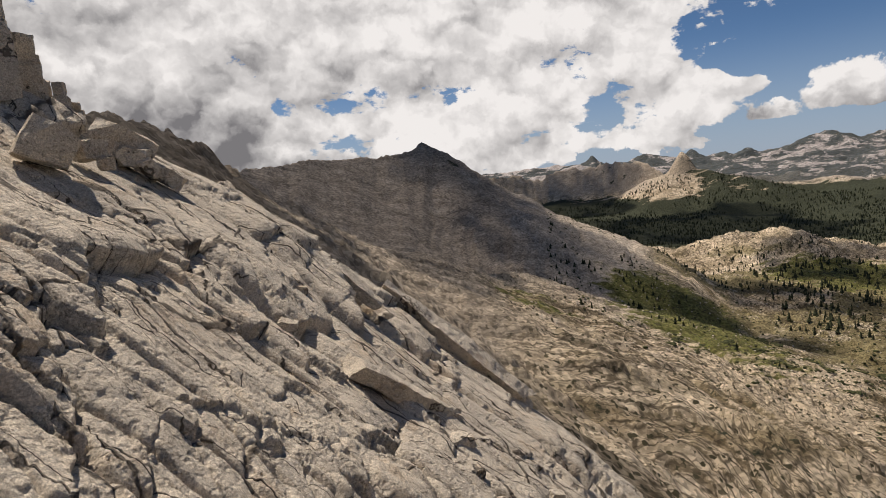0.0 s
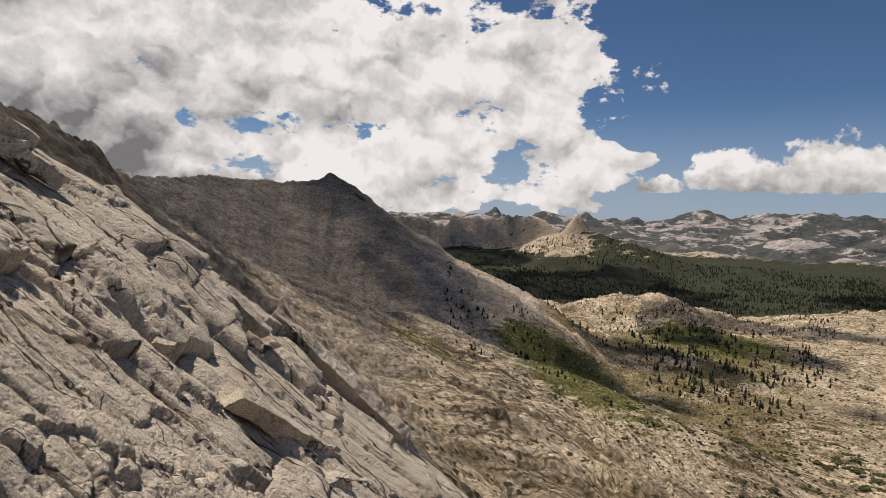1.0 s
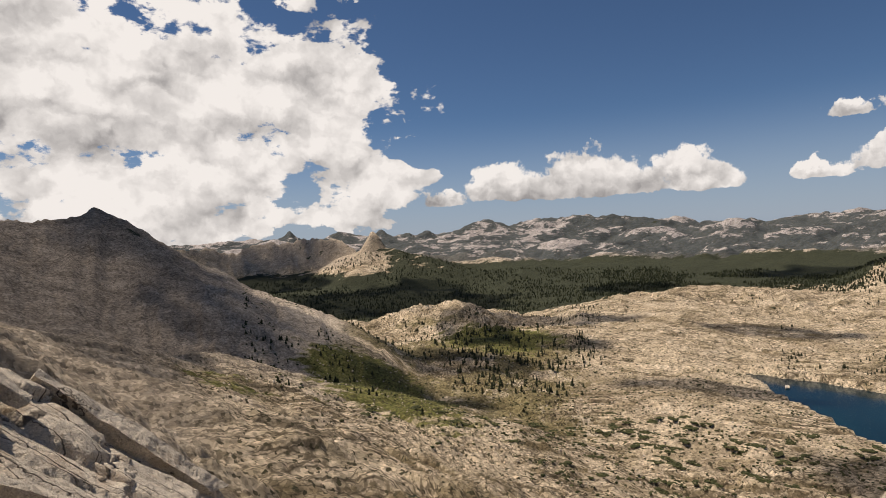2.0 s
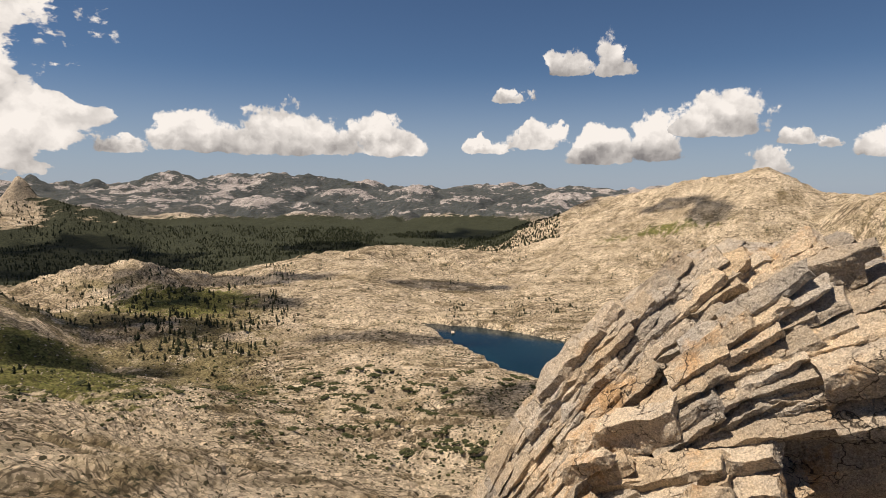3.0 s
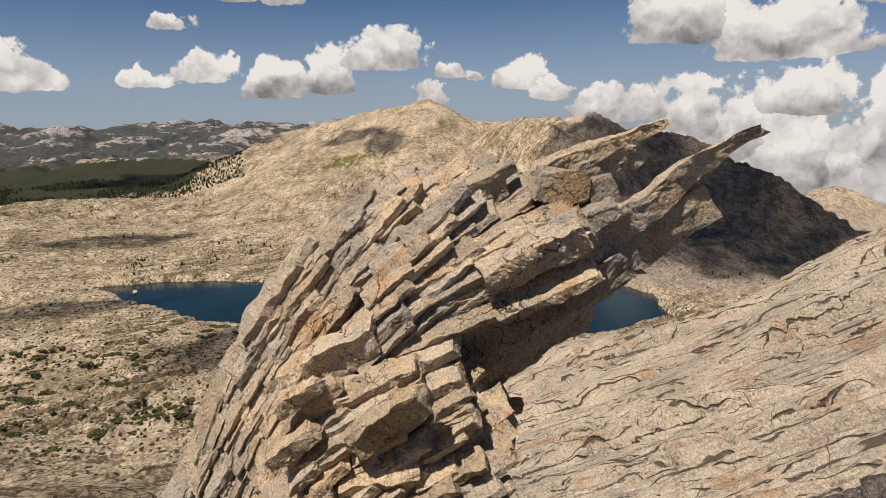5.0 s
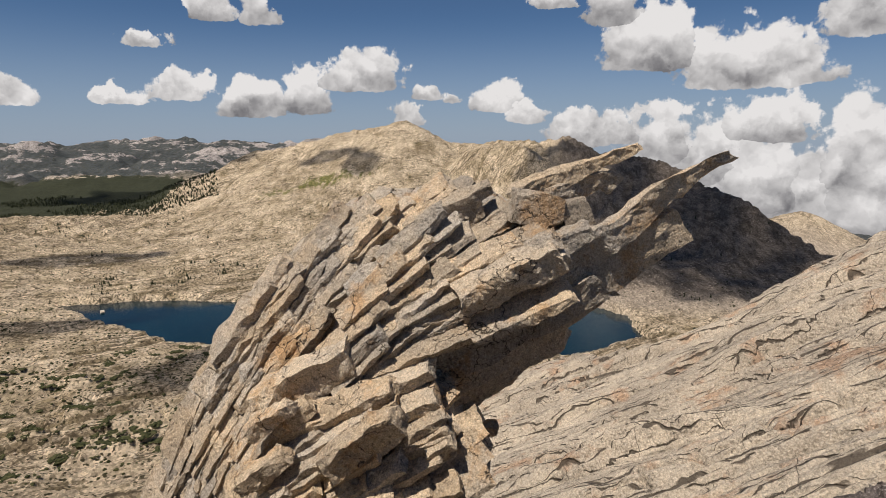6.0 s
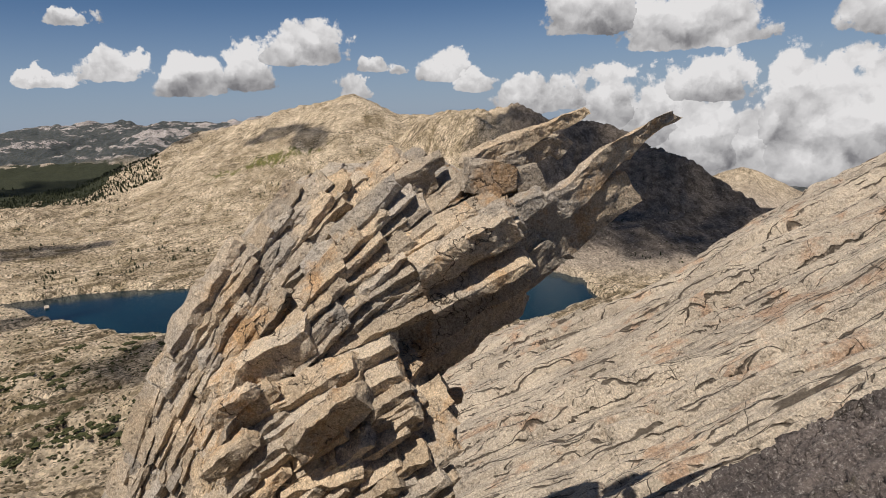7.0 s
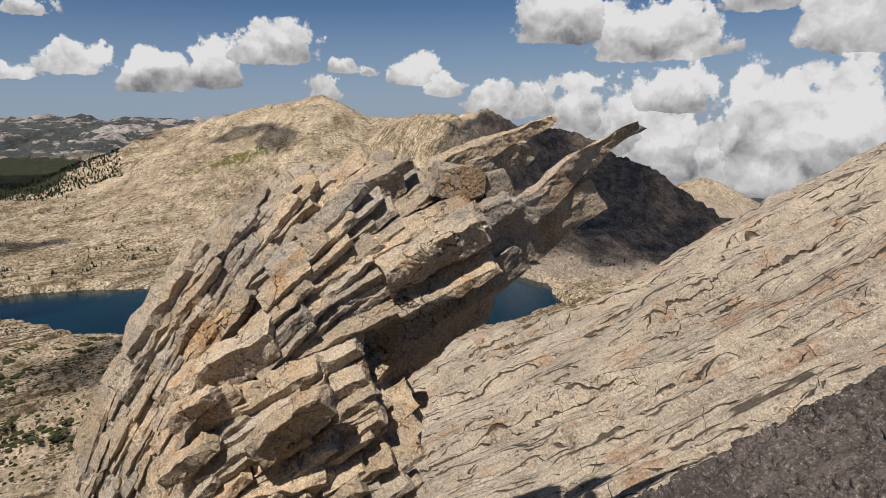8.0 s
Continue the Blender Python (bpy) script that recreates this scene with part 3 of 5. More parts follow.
def ground_height(X, Y):
    r = np.hypot(X, Y)
    az = np.degrees(np.arctan2(X, Y))
    az = np.where(az < -100, az + 360, az)
    wx = X + 26 * fbm(X / 190, Y / 190, 4, seed=31) * np.clip(r / 900, 0, 1)
    wy = Y + 26 * fbm(X / 190, Y / 190, 4, seed=47) * np.clip(r / 900, 0, 1)
    z = floor_height(az, r)
    far = np.clip((r - 350) / 600, 0, 1)
    z = z + far * (10 * fbm(X / 260, Y / 260, 4, 0.42, seed=3) + 2.5 * fbm((X + 0.5 * Y) / 160, (Y - 0.5 * X) / 45, 4, 0.45, seed=8, ridged=True) * smooth(r, 500, 900))
    z = z + 3.5 * np.clip(r / 400, 0, 1) * fbm(X / 70, Y / 70, 4, 0.45, seed=12)
    # ledges of glaciated slab
    tilt = radians(58) * smooth(az, 20, 45) + radians(-20) * (1 - smooth(az, 20, 45))
    cu, cv = X * np.cos(tilt) - Y * np.sin(tilt), X * np.sin(tilt) + Y * np.cos(tilt)
    ledge = beds(cu, cv, 150.0, 42.0, 4.5, 71, 0.10, -1.0, 0.4, 0.1, 0.12) + beds(cu, cv, 60.0, 17.0, 2.0, 81, 0.25, -1.0, 0.35, 0.1, 0.12) + blocks(cu, cv, 16.0, 8.0, 1.8, 85, 0.15)
    z = z + ledge * smooth(r, 420, 650) * (1 - smooth(r, 2300, 2700))
    # slabby shoulder below the pass and the ridge over it
    z = smax(z, tent(wx, wy, [(-60, 120, 10.0), (-29, 200, 8.2), (-25.5, 230, 7.1), (-23.2, 255, 5.8), (-21.4, 275, 4.4), (-19.5, 320, 2.6), (-15.5, 350, -0.4), (-9.8, 450, -4.3)], 0.9, 0.5)
             + 9 * (fbm(X / 26, Y / 26, 6, 0.62, seed=21, ridged=True) - 0.40) * smooth(r, 140, 260), 5)
    z = smax(z, tent(wx, wy, [(-9.8, 450, -4.6), (0.7, 580, -8.6), (7.8, 680, -10.0), (12, 760, -11.3), (18, 860, -13.5)], 0.42, 0.5)
             + 7 * (fbm(X / 60, Y / 60, 6, 0.6, seed=22, ridged=True) - 0.45), 5)
    z = z + 0.9 * ledge * (1 - smooth(r, 600, 800)) * smooth(r, 200, 300)
    # the grey peak with its long talus ridge
    z = smax(z, tent(wx, wy, [(-34, 700, 5.5), (-20, 900, 2.75), (-15, 960, 2.6), (-7, 1080, 2.85), (-3.2, 1120, 2.55), (-1.6, 1140, 2.9), (-0.9, 1150, 3.7), (-0.2, 1150, 3.2), (2.0, 1150, 1.5), (5.0, 1150, -0.2), (10.0, 1130, -3.6), (14.5, 1110, -6.6), (19.6, 1085, -10.9), (22.0, 1075, -12.6)], 0.66, 0.8)
             + 7 * (fbm(X / 110, Y / 110, 6, 0.5, seed=5, ridged=True) - 0.4) * smooth(r, 500, 800) + 5 * (fbm(az * 0.55, r / 300, 4, seed=6) - 0.3)
             + 5 * (fbm(az * 0.9 + 1.2 * fbm(X / 120, Y / 120, 4, seed=7), r / 420, 5, 0.6, seed=25, ridged=True) - 0.45) * smooth(r, 760, 900), 3)
    # cliff band with the spire
    z = smax(z, tent(wx, wy, [(0, 3150, -0.4), (9, 3200, -0.45), (14.7, 3200, -0.1), (19, 3150, -0.6), (21, 3100, -1.7)], 1.25, 0.8) + 12 * (fbm(X / 160, Y / 160, 6, 0.6, seed=9, ridged=True) - 0.4) + 16 * (fbm(az * 2.2, r / 500, 5, 0.6, seed=13, ridged=True) - 0.4), 5)
    z = smax(z, tent(wx, wy, [(22.4, 2950, 0.1), (22.6, 2950, 0.05)], 1.45) + 12 * fbm(X / 90, Y / 90, 4, seed=10, ridged=True), 8)
    z = smax(z, tent(wx, wy, [(22, 2950, -1.2), (25, 2900, -1.8), (29, 2850, -2.7), (33, 2800, -4.0), (36, 2750, -5.2)], 0.42) + 12 * fbm(X / 120, Y / 120, 4, seed=11), 12)
    # rounded granite domes and wooded hills before the far ranges
    z = z + smooth(r, 2900, 3300) * 70 * (0.35 - fbm(X / 330, Y / 330, 5, 0.5, seed=33, ridged=True)) + 16 * fbm(X / 300, Y / 300, 4, seed=35) * smooth(r, 1750, 2000) * (1 - smooth(r, 2900, 3300))
    # far ranges, one behind another
    rough = 95 * (fbm(X / 330, Y / 330, 7, 0.58, seed=14, ridged=True) - 0.62) * smooth(r, 2700, 3400)
    z = smax(z, tent(X, Y, [(34, 3500, -2.4), (38, 3500, -1.9), (43, 3450, -2.3), (47, 3600, -1.4), (52, 3600, -2.2), (58, 3500, -2.6), (64, 3400, -3.0)], 0.33) + rough, 20)
    z = smax(z, tent(X, Y, [(-10, 4600, 0.0), (8, 4600, 0.0), (12.7, 4600, 0.4), (16.4, 4600, 0.6), (19.5, 4600, 0.45), (22.7, 4600, 0.3), (27.6, 4600, 0.0), (33.8, 4500, 0.9), (38.6, 4450, 0.8), (43.5, 4450, 0.9),
                                 (47.9, 4500, 0.4), (52.7, 4550, -0.1), (57.9, 4600, -0.4), (65.3, 4550, 0.0), (69.4, 4500, 0.1), (73.3, 4500, -0.4), (84, 4600, -2.0), (100, 4300, -5.5), (119, 3000, -6.9), (120.9, 2900, -6.2), (122.5, 2900, -6.6), (126, 2900, -8.6), (140, 3000, -13)], 0.42, 0.6)
             + 0.8 * rough, 20)
    # the pale massif across the lake
    z = smax(z, tent(wx, wy, [(66, 2500, -5.2), (70, 2550, -2.9), (72.2, 2550, -1.4), (77.3, 2480, -0.4), (81.5, 2420, 0.6), (86.2, 2380, 1.45), (87.2, 2370, 1.0), (90.5, 2300, -0.5), (94.7, 2200, -0.5), (98.0, 2150, -0.5)], 0.42, 0.7)
             + 14 * (fbm(X / 130, Y / 130, 6, 0.55, seed=17, ridged=True) - 0.35) * smooth(r, 1300, 1700), 10)
    z = smax(z, tent(wx, wy, [(92.0, 1980, -1.2), (95.5, 1930, -0.8), (98.2, 1880, -0.9), (99.6, 1850, -2.2)], 1.3, 0.6) + 12 * (fbm(az * 1.3 + fbm(X / 90, Y / 90, 3, seed=18), r / 200, 5, seed=19) - 0.3), 6)
    # the dark ridge beyond the lake's outlet
    z = smax(z, tent(wx, wy, [(98.5, 2200, -0.7), (101.3, 2100, 0.0), (104.8, 2000, -1.6), (107.7, 1900, -1.9), (110.7, 1800, -2.8), (113.9, 1650, -4.2), (117.3, 1500, -5.7), (121.6, 1350, -8.9), (128, 1200, -13)], 0.62, 0.8)
             + 14 * (fbm(X / 110, Y / 110, 6, 0.58, seed=23, ridged=True) - 0.35) * smooth(r, 1000, 1300) + 9 * (fbm(az * 1.6, r / 350, 5, 0.6, seed=24, ridged=True) - 0.4) * smooth(r, 1000, 1300), 4)
    # knolls on the rim of the bench
    for a, rr, e, s in ((28.5, 1500, -6.8, 0.42), (34.5, 1500, -8.5, 0.3), (40, 1560, -8.3, 0.3), (47.9, 1800, -6.5, 0.28), (46, 2250, -5.9, 0.3), (53.3, 2000, -6.2, 0.16)):
        z = smax(z, tent(wx, wy, [(a - 2.0, rr, e - 0.25), (a - 0.5, rr + 30, e), (a + 1.8, rr - 20, e - 0.1)], 0.75 * s) + 20 * (fbm(X / 55, Y / 55, 6, 0.64, seed=29, ridged=True) - 0.42), 7)
    z = z + np.clip(r / 700, 0.0, 4.0) * (0.45 * (vnoise(X / 7, Y / 7, 91) - 0.5) + 0.4 * (vnoise(X / (0.009 * r + 3), Y / (0.009 * r + 3), 92) - 0.5)) * smooth(r, 150, 400)
    d = lake_distance(X + 12 * fbm(X / 50, Y / 50, 4, seed=41), Y + 12 * fbm(X / 50, Y / 50, 4, seed=43))
    shore = LAKE_Z - 0.6 + np.where(d > 0, 0.13 * d, 0.2 * d)
    z = np.where(d < 0, np.minimum(z, shore), z + (np.maximum(shore, np.minimum(z, shore + 14)) - z) * np.exp(-np.maximum(d, 0) / 70))
    return z, az, r


def build_ground():
    az = np.concatenate([np.linspace(-180, -46, 60)[:-1], np.linspace(-44, 140, 940), np.linspace(142, 180, 20)[1:]])
    rad = np.concatenate([[0.0], np.geomspace(0.02, 110, 40)[:-1], np.geomspace(110, 420, 130)[:-1], np.geomspace(420, 4850, 510)])
    A, Rr = np.meshgrid(np.radians(az), rad, indexing="ij")
    X, Y = Rr * np.sin(A), Rr * np.cos(A)
    Z, deg, r = ground_height(X, Y)
    n = fbm(X / 160, Y / 160, 5, seed=61)
    forest = np.zeros(X.shape)
    valley = smooth(r, 1500, 1750) * (1 - smooth(r, 3100, 3400)) * (1 - smooth(deg, 62, 70)) * smooth(deg, 2, 8)
    lowland = 1 - smooth(Z, 92, 150)
    rim = smooth(r, 1560 + 14 * np.abs(deg - 32) + 50 * np.clip(deg - 45, 0, 9), 1700 + 14 * np.abs(deg - 32) + 50 * np.clip(deg - 45, 0, 9))
    spur = smooth(deg, 22.5, 24.5) * (1 - smooth(r, 2950, 3100))
    forest = valley * np.maximum(lowland, 0.08 + 0.50 * spur) * rim
    wood_e = np.exp(-((r - 2500) / 260) ** 2) * smooth(deg, 46, 54) * (1 - smooth(deg, 62, 68))
    forest = np.maximum(forest, wood_e)
    meadow = 0.95 * np.exp(-((deg - 21) / 6) ** 2 - ((r - 880) / 90) ** 2) + 1.0 * np.exp(-((deg - 34) / 7) ** 2 - ((r - 1250) / 130) ** 2) + 0.75 * np.exp(-((deg - 24) / 12) ** 2 - ((r - 700) / 160) ** 2) \
        + 0.6 * np.exp(-((deg - 78) / 9) ** 2 - ((r - 1950) / 90) ** 2) + 0.55 * np.exp(-((deg - 8) / 6) ** 2 - ((r - 520) / 90) ** 2)
    tilt = radians(58) * smooth(deg, 20, 45) + radians(-20) * (1 - smooth(deg, 20, 45))
    cu, cv = X * np.cos(tilt) - Y * np.sin(tilt), X * np.sin(tilt) + Y * np.cos(tilt)
    heath = np.zeros(X.shape)
    for lu, lv, seed, w in ((150.0, 42.0, 71, 0.16), (60.0, 17.0, 81, 0.22)):
        fv = bed_pieces(cu, cv, lu, lv, seed, 0.4 if lu > 100 else 0.35)[3]
        heath = np.maximum(heath, 1 - smooth(np.minimum(fv, 1 - fv), 0.02, w))
    heath = heath * smooth(fbm(X / 90, Y / 90, 5, 0.6, seed=63), -0.25, 0.25)
    pale = smooth(fbm(X / 200, Y / 200, 4, seed=65), -0.1, 0.3) * smooth(deg, 40, 52) * smooth(r, 1050, 1200) + 1.2 * np.exp(-((deg - 59) / 8) ** 2 - ((r - 500) / 90) ** 2) + 1.3 * np.exp(-((deg - 27) / 14) ** 2 - ((r - 540) / 110) ** 2) * smooth(n, -0.45, 0.15)
    shore = lake_distance(X, Y)
    pale = np.maximum(np.clip(pale, 0, 1), 1.2 * np.exp(-np.maximum(shore - 4, 0) / 14))
    olive = smooth(fbm(X / 130, Y / 130, 5, 0.6, seed=67), -0.18, 0.22) * np.exp(-((deg - 28) / 15) ** 2) * (1 - smooth(r, 1250, 1550)) * smooth(r, 580, 760)
    talus = (1 - smooth(deg, 17.5, 21)) * smooth(r, 560, 760) * (1 - smooth(r, 1300, 1500))
    scree = smooth(deg + 9 * n, 6, 15) * (1 - smooth(deg, 22, 24)) * smooth(r, 800, 900) * (1 - smooth(r, 1120, 1180))
    scree = np.maximum(0.35 * scree, np.exp(-((deg - 17.5) / 3.5) ** 2 - ((r - 1050) / 75) ** 2))
    # ridge past the lake and grey peak: dark rock and painted cloud shade together
    shaded_rock = smooth(deg, 98.5, 101) * smooth(r, 1000, 1100) * (1 - smooth(r, 2300, 2500)) + 0.45 * (1 - smooth(deg + 6 * n, 3, 11)) * smooth(r, 760, 850) * (1 - smooth(r, 1300, 1500))
    # near ridge over the pass, darkened in colour to stand for cloud shadow
    shaded_rock = np.maximum(shaded_rock, 0.7 * (1 - smooth(deg + 4 * n, -18, -13)) * smooth(r, 120, 160) * (1 - smooth(r, 420, 520)))
    talus = np.maximum(talus, smooth(deg, 99, 102) * smooth(r, 900, 1000) * (1 - smooth(r, 2600, 2900)))
    talus = np.maximum(talus, 0.75 * (1 - smooth(deg + 10 * n, 0, 11)) * smooth(r, 130, 220) * (1 - smooth(r, 700, 900)))
    talus = np.maximum(talus, np.exp(-((deg - 14) / 9) ** 2) * smooth(r, 2700, 2900) * smooth(Z, 120, 170) * (1 - smooth(r, 3500, 3600)) * (deg < 27))
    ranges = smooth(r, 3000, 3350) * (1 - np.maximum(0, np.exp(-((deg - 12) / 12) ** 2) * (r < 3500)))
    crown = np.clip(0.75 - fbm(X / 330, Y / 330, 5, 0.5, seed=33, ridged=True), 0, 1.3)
    me = grid_mesh("ground", np.stack([X, Y, Z], -1), {"forest": forest, "meadow": meadow + 0 * n, "talus": talus, "range": ranges, "heath": heath, "pale": pale, "bed_u": cu, "bed_v": cv, "olive": olive, "scree": scree, "shaded_rock": shaded_rock, "crown": crown})
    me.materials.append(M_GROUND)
    me.polygons.foreach_set("use_smooth", np.ones(len(me.polygons), bool))
    ob = new("ground", me)
    tagged(ob, "tan granite basin with meadows, forest and mountain ridges", "ground", kind="structure")


build_ground()


def build_lake():
    bm = bmesh.new()
    vs = []
    c = at(82, 920, 0)
    for a, r in LAKE:
        p = at(a, r, 0)
        p = c + (p - c) * 1.06
        vs.append(bm.verts.new((p.x, p.y, LAKE_Z)))
    f = bm.faces.new(vs)
    if f.normal.z < 0:
        f.normal_flip()
    f.normal_update()
    me = bpy.data.meshes.new("lake")
    bm.to_mesh(me)
    me.materials.append(M_WATER)
    tagged(new("lake", me), "deep blue alpine lake with a sandy shore", "lake", kind="structure")


build_lake()


# ---- cumulus overhead, added out of view to cast their shadows on the land ----
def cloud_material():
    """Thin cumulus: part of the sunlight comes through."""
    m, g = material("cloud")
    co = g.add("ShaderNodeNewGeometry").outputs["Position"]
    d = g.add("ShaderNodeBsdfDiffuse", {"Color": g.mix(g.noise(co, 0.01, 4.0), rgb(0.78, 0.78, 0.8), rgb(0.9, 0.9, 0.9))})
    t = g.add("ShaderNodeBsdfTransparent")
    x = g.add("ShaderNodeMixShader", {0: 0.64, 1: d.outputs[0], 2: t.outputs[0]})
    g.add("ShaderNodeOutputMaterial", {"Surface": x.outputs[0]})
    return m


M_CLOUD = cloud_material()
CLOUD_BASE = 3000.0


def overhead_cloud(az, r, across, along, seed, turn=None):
    """An unseen cumulus, added so that its shadow falls about the place at that azimuth and distance. across, along:
    its half sizes.
    """
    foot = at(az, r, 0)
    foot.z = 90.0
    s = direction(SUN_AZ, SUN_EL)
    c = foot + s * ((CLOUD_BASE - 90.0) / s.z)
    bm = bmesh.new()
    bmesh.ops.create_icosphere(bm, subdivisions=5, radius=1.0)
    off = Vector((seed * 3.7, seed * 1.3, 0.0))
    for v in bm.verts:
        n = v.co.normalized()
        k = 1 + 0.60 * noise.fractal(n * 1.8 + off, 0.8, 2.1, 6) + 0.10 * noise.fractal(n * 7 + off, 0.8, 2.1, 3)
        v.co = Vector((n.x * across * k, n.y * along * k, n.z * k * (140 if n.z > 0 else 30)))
    me = bpy.data.meshes.new("shade_cloud")
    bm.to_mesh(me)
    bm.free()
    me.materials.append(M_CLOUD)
    ob = new("shade_cloud", me)
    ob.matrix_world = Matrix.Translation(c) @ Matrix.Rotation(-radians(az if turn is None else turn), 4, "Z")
    tagged(ob, "unseen cumulus cloud placed to shade the basin", "cloud", "clouds over the basin", "structure")


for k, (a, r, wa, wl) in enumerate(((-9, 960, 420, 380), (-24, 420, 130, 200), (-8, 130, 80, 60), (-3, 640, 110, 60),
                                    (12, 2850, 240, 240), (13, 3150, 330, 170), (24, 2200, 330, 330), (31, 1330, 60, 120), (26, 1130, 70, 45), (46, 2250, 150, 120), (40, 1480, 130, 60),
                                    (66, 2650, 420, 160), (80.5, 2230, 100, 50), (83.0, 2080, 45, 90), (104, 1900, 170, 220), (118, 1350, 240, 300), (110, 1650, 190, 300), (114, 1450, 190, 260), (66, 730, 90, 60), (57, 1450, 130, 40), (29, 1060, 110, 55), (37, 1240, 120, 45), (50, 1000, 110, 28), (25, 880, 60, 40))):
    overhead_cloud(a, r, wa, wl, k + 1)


# ---- rock faces near the camera ----
def rock_face(name, edge, ends, gap, shift, sweep, count, relief, mat, label, deep=1.0):
    """A slope of jointed rock. edge: its skyline as (azimuth, elevation); ends: two of its directions that fix the
    slope's level line; gap: metres from the eye to the slope; shift: degrees by which the level line lies beyond the skyline."""
    na, nb = count
    A, B = direction(*ends[0]), direction(*ends[1])
    C = (A + B).normalized()
    N0 = A.cross(B).normalized()
    if N0.z < 0:
        N0.negate()
    N = (N0 * math.cos(radians(shift)) - C * math.sin(radians(shift))).normalized()
    U = N.cross(C).normalized()
    V = U.cross(N).normalized()
    ea, ee = np.array([p[0] for p in edge], float), np.array([p[1] for p in edge], float)
    s = np.concatenate([[0], np.cumsum(np.hypot(np.diff(ea), np.diff(ee)))])
    q = np.linspace(0, s[-1], na)
    az, el = np.radians(np.interp(q, s, ea)), np.radians(np.interp(q, s, ee))
    S = np.stack([np.sin(az) * np.cos(el), np.cos(az) * np.cos(el), np.sin(el)], -1)
    b = np.radians(sweep) * np.linspace(0, 1, nb) ** 1.15
    n0, n1 = np.array(N0), np.array(N)
    rays = S[:, None, :] * np.cos(b)[None, :, None] - n0 * np.sin(b)[None, :, None]
    down = np.maximum(-(rays @ n1), math.sin(radians(1.2)))
    P = rays * (gap / down)[..., None]
    u, v = P @ np.array(U), P @ np.array(V)
    lift, bu, bv = relief(u, v, gap / down)
    P = P + n1 * lift[..., None]
    back = []
    for k in (5, 4, 3, 2, 1):
        first = P[:, :1]
        back.append(first - n1 * (deep * 0.35 * k ** 1.6) + S[:, None, :] * (0.25 * deep * k))
    P = np.concatenate(back + [P], 1) + np.array(EYE)
    me = grid_mesh(name, P, {"bed_u": np.concatenate([bu[:, :1].repeat(5, 1), bu], 1), "bed_v": np.concatenate([bv[:, :1].repeat(5, 1), bv], 1)})
    me.materials.append(mat)
    ob = new(name, me)
    tagged(ob, label, "rock face", kind="structure")
    return N, gap


def relief_left(u, v, dist):
    near = 1 - smooth(dist, 7, 18)
    uu = u + 0.4 * fbm(u / 4.0, v / 3.0, 3, seed=161)
    vv = v - 0.22 * u + 0.25 * fbm(u / 4.0, v / 3.0, 3, seed=163)
    patch = smooth(fbm(u / 2.6, v / 2.2, 3, seed=139), -0.1, 0.3)
    # broad plates with broken lower ends, thinner plates on them, long joints, and rubble lodged here and there
    h = plates(uu, vv, 6.0, 2.4, 0.60, 101, 0.35) * (1.0 - 0.35 * near) + plates(uu + 0.3 * vv, vv, 3.2, 1.2, 0.26, 151, 0.5) * (0.25 + 0.75 * patch)
    h = h + plates(uu - 0.2 * vv, vv, 5.0, 0.62, 0.10, 115, 0.8, 0.3, 0.8, 0.07) * (1.0 - 0.5 * patch)
    h = h + blocks(uu - 0.6 * vv, vv, 0.8, 0.55, 0.16, 121, 0.22) * smooth(fbm(u / 1.8, v / 1.5, 3, seed=171), 0.24, 0.42) * (0.4 + 0.6 * near)
    pits = fbm(u * 5, v * 5, 4, 0.6, seed=137)
    h = h + 0.045 * fbm(u * 1.8, v * 1.8, 7, 0.66, seed=131) - 0.025 * near * smooth(pits, 0.15, 0.4) + 0.5 * fbm(u / 8, v / 6, 3, seed=133)
    return h, u, v - 0.22 * u


def relief_right(u, v, dist):
    uu = u + 0.8 * fbm(u / 6, v / 3, 4, seed=241)
    vv = v + 0.30 * fbm(u / 5, v / 2.5, 4, seed=243)
    patch = smooth(fbm(u / 7, v / 4, 3, seed=239), -0.2, 0.3)
    band = smooth(fbm(u / 16, v / 3.2, 4, seed=245), 0.12, 0.35)
    # sheets of exfoliating slab, thin plates on them, and belts of broken ledges
    h = sheets(uu, vv, 26.0, 6.0, 0.65, 221, 0.6, 0.06) + sheets(uu, vv + 0.05 * uu, 14.0, 2.3, 0.34, 201, 0.7, 0.09)
    h = h + sheets(uu, vv + 0.12 * uu, 8.0, 1.1, 0.17, 211, 0.8, 0.14) * (0.3 + 0.7 * patch)
    h = h + sheets(uu, vv + 0.08 * uu, 5.0, 0.62, 0.09, 261, 0.8, 0.18) + blocks(uu, vv, 2.2, 1.1, 0.42, 251, 0.25) * band
    return h + 0.07 * fbm(u * 1.5, v * 3, 6, 0.64, seed=231) + 0.7 * fbm(u / 14, v / 12, 4, seed=233), u, v


def relief_dark(u, v, dist):
    h = 0.10 * fbm(u * 1.3, v * 1.3, 7, 0.64, seed=301) + beds(u, v, 0.7, 0.30, 0.07, 311, 0.6, -0.8) + blocks(u, v, 0.30, 0.20, 0.025, 321, 0.25)
    h = h - 0.05 * smooth(fbm(u * 7, v * 7, 4, 0.6, seed=317), 0.08, 0.35) - 0.02 * smooth(fbm(u * 18, v * 18, 3, seed=319), 0.1, 0.3)
    return h, u, v


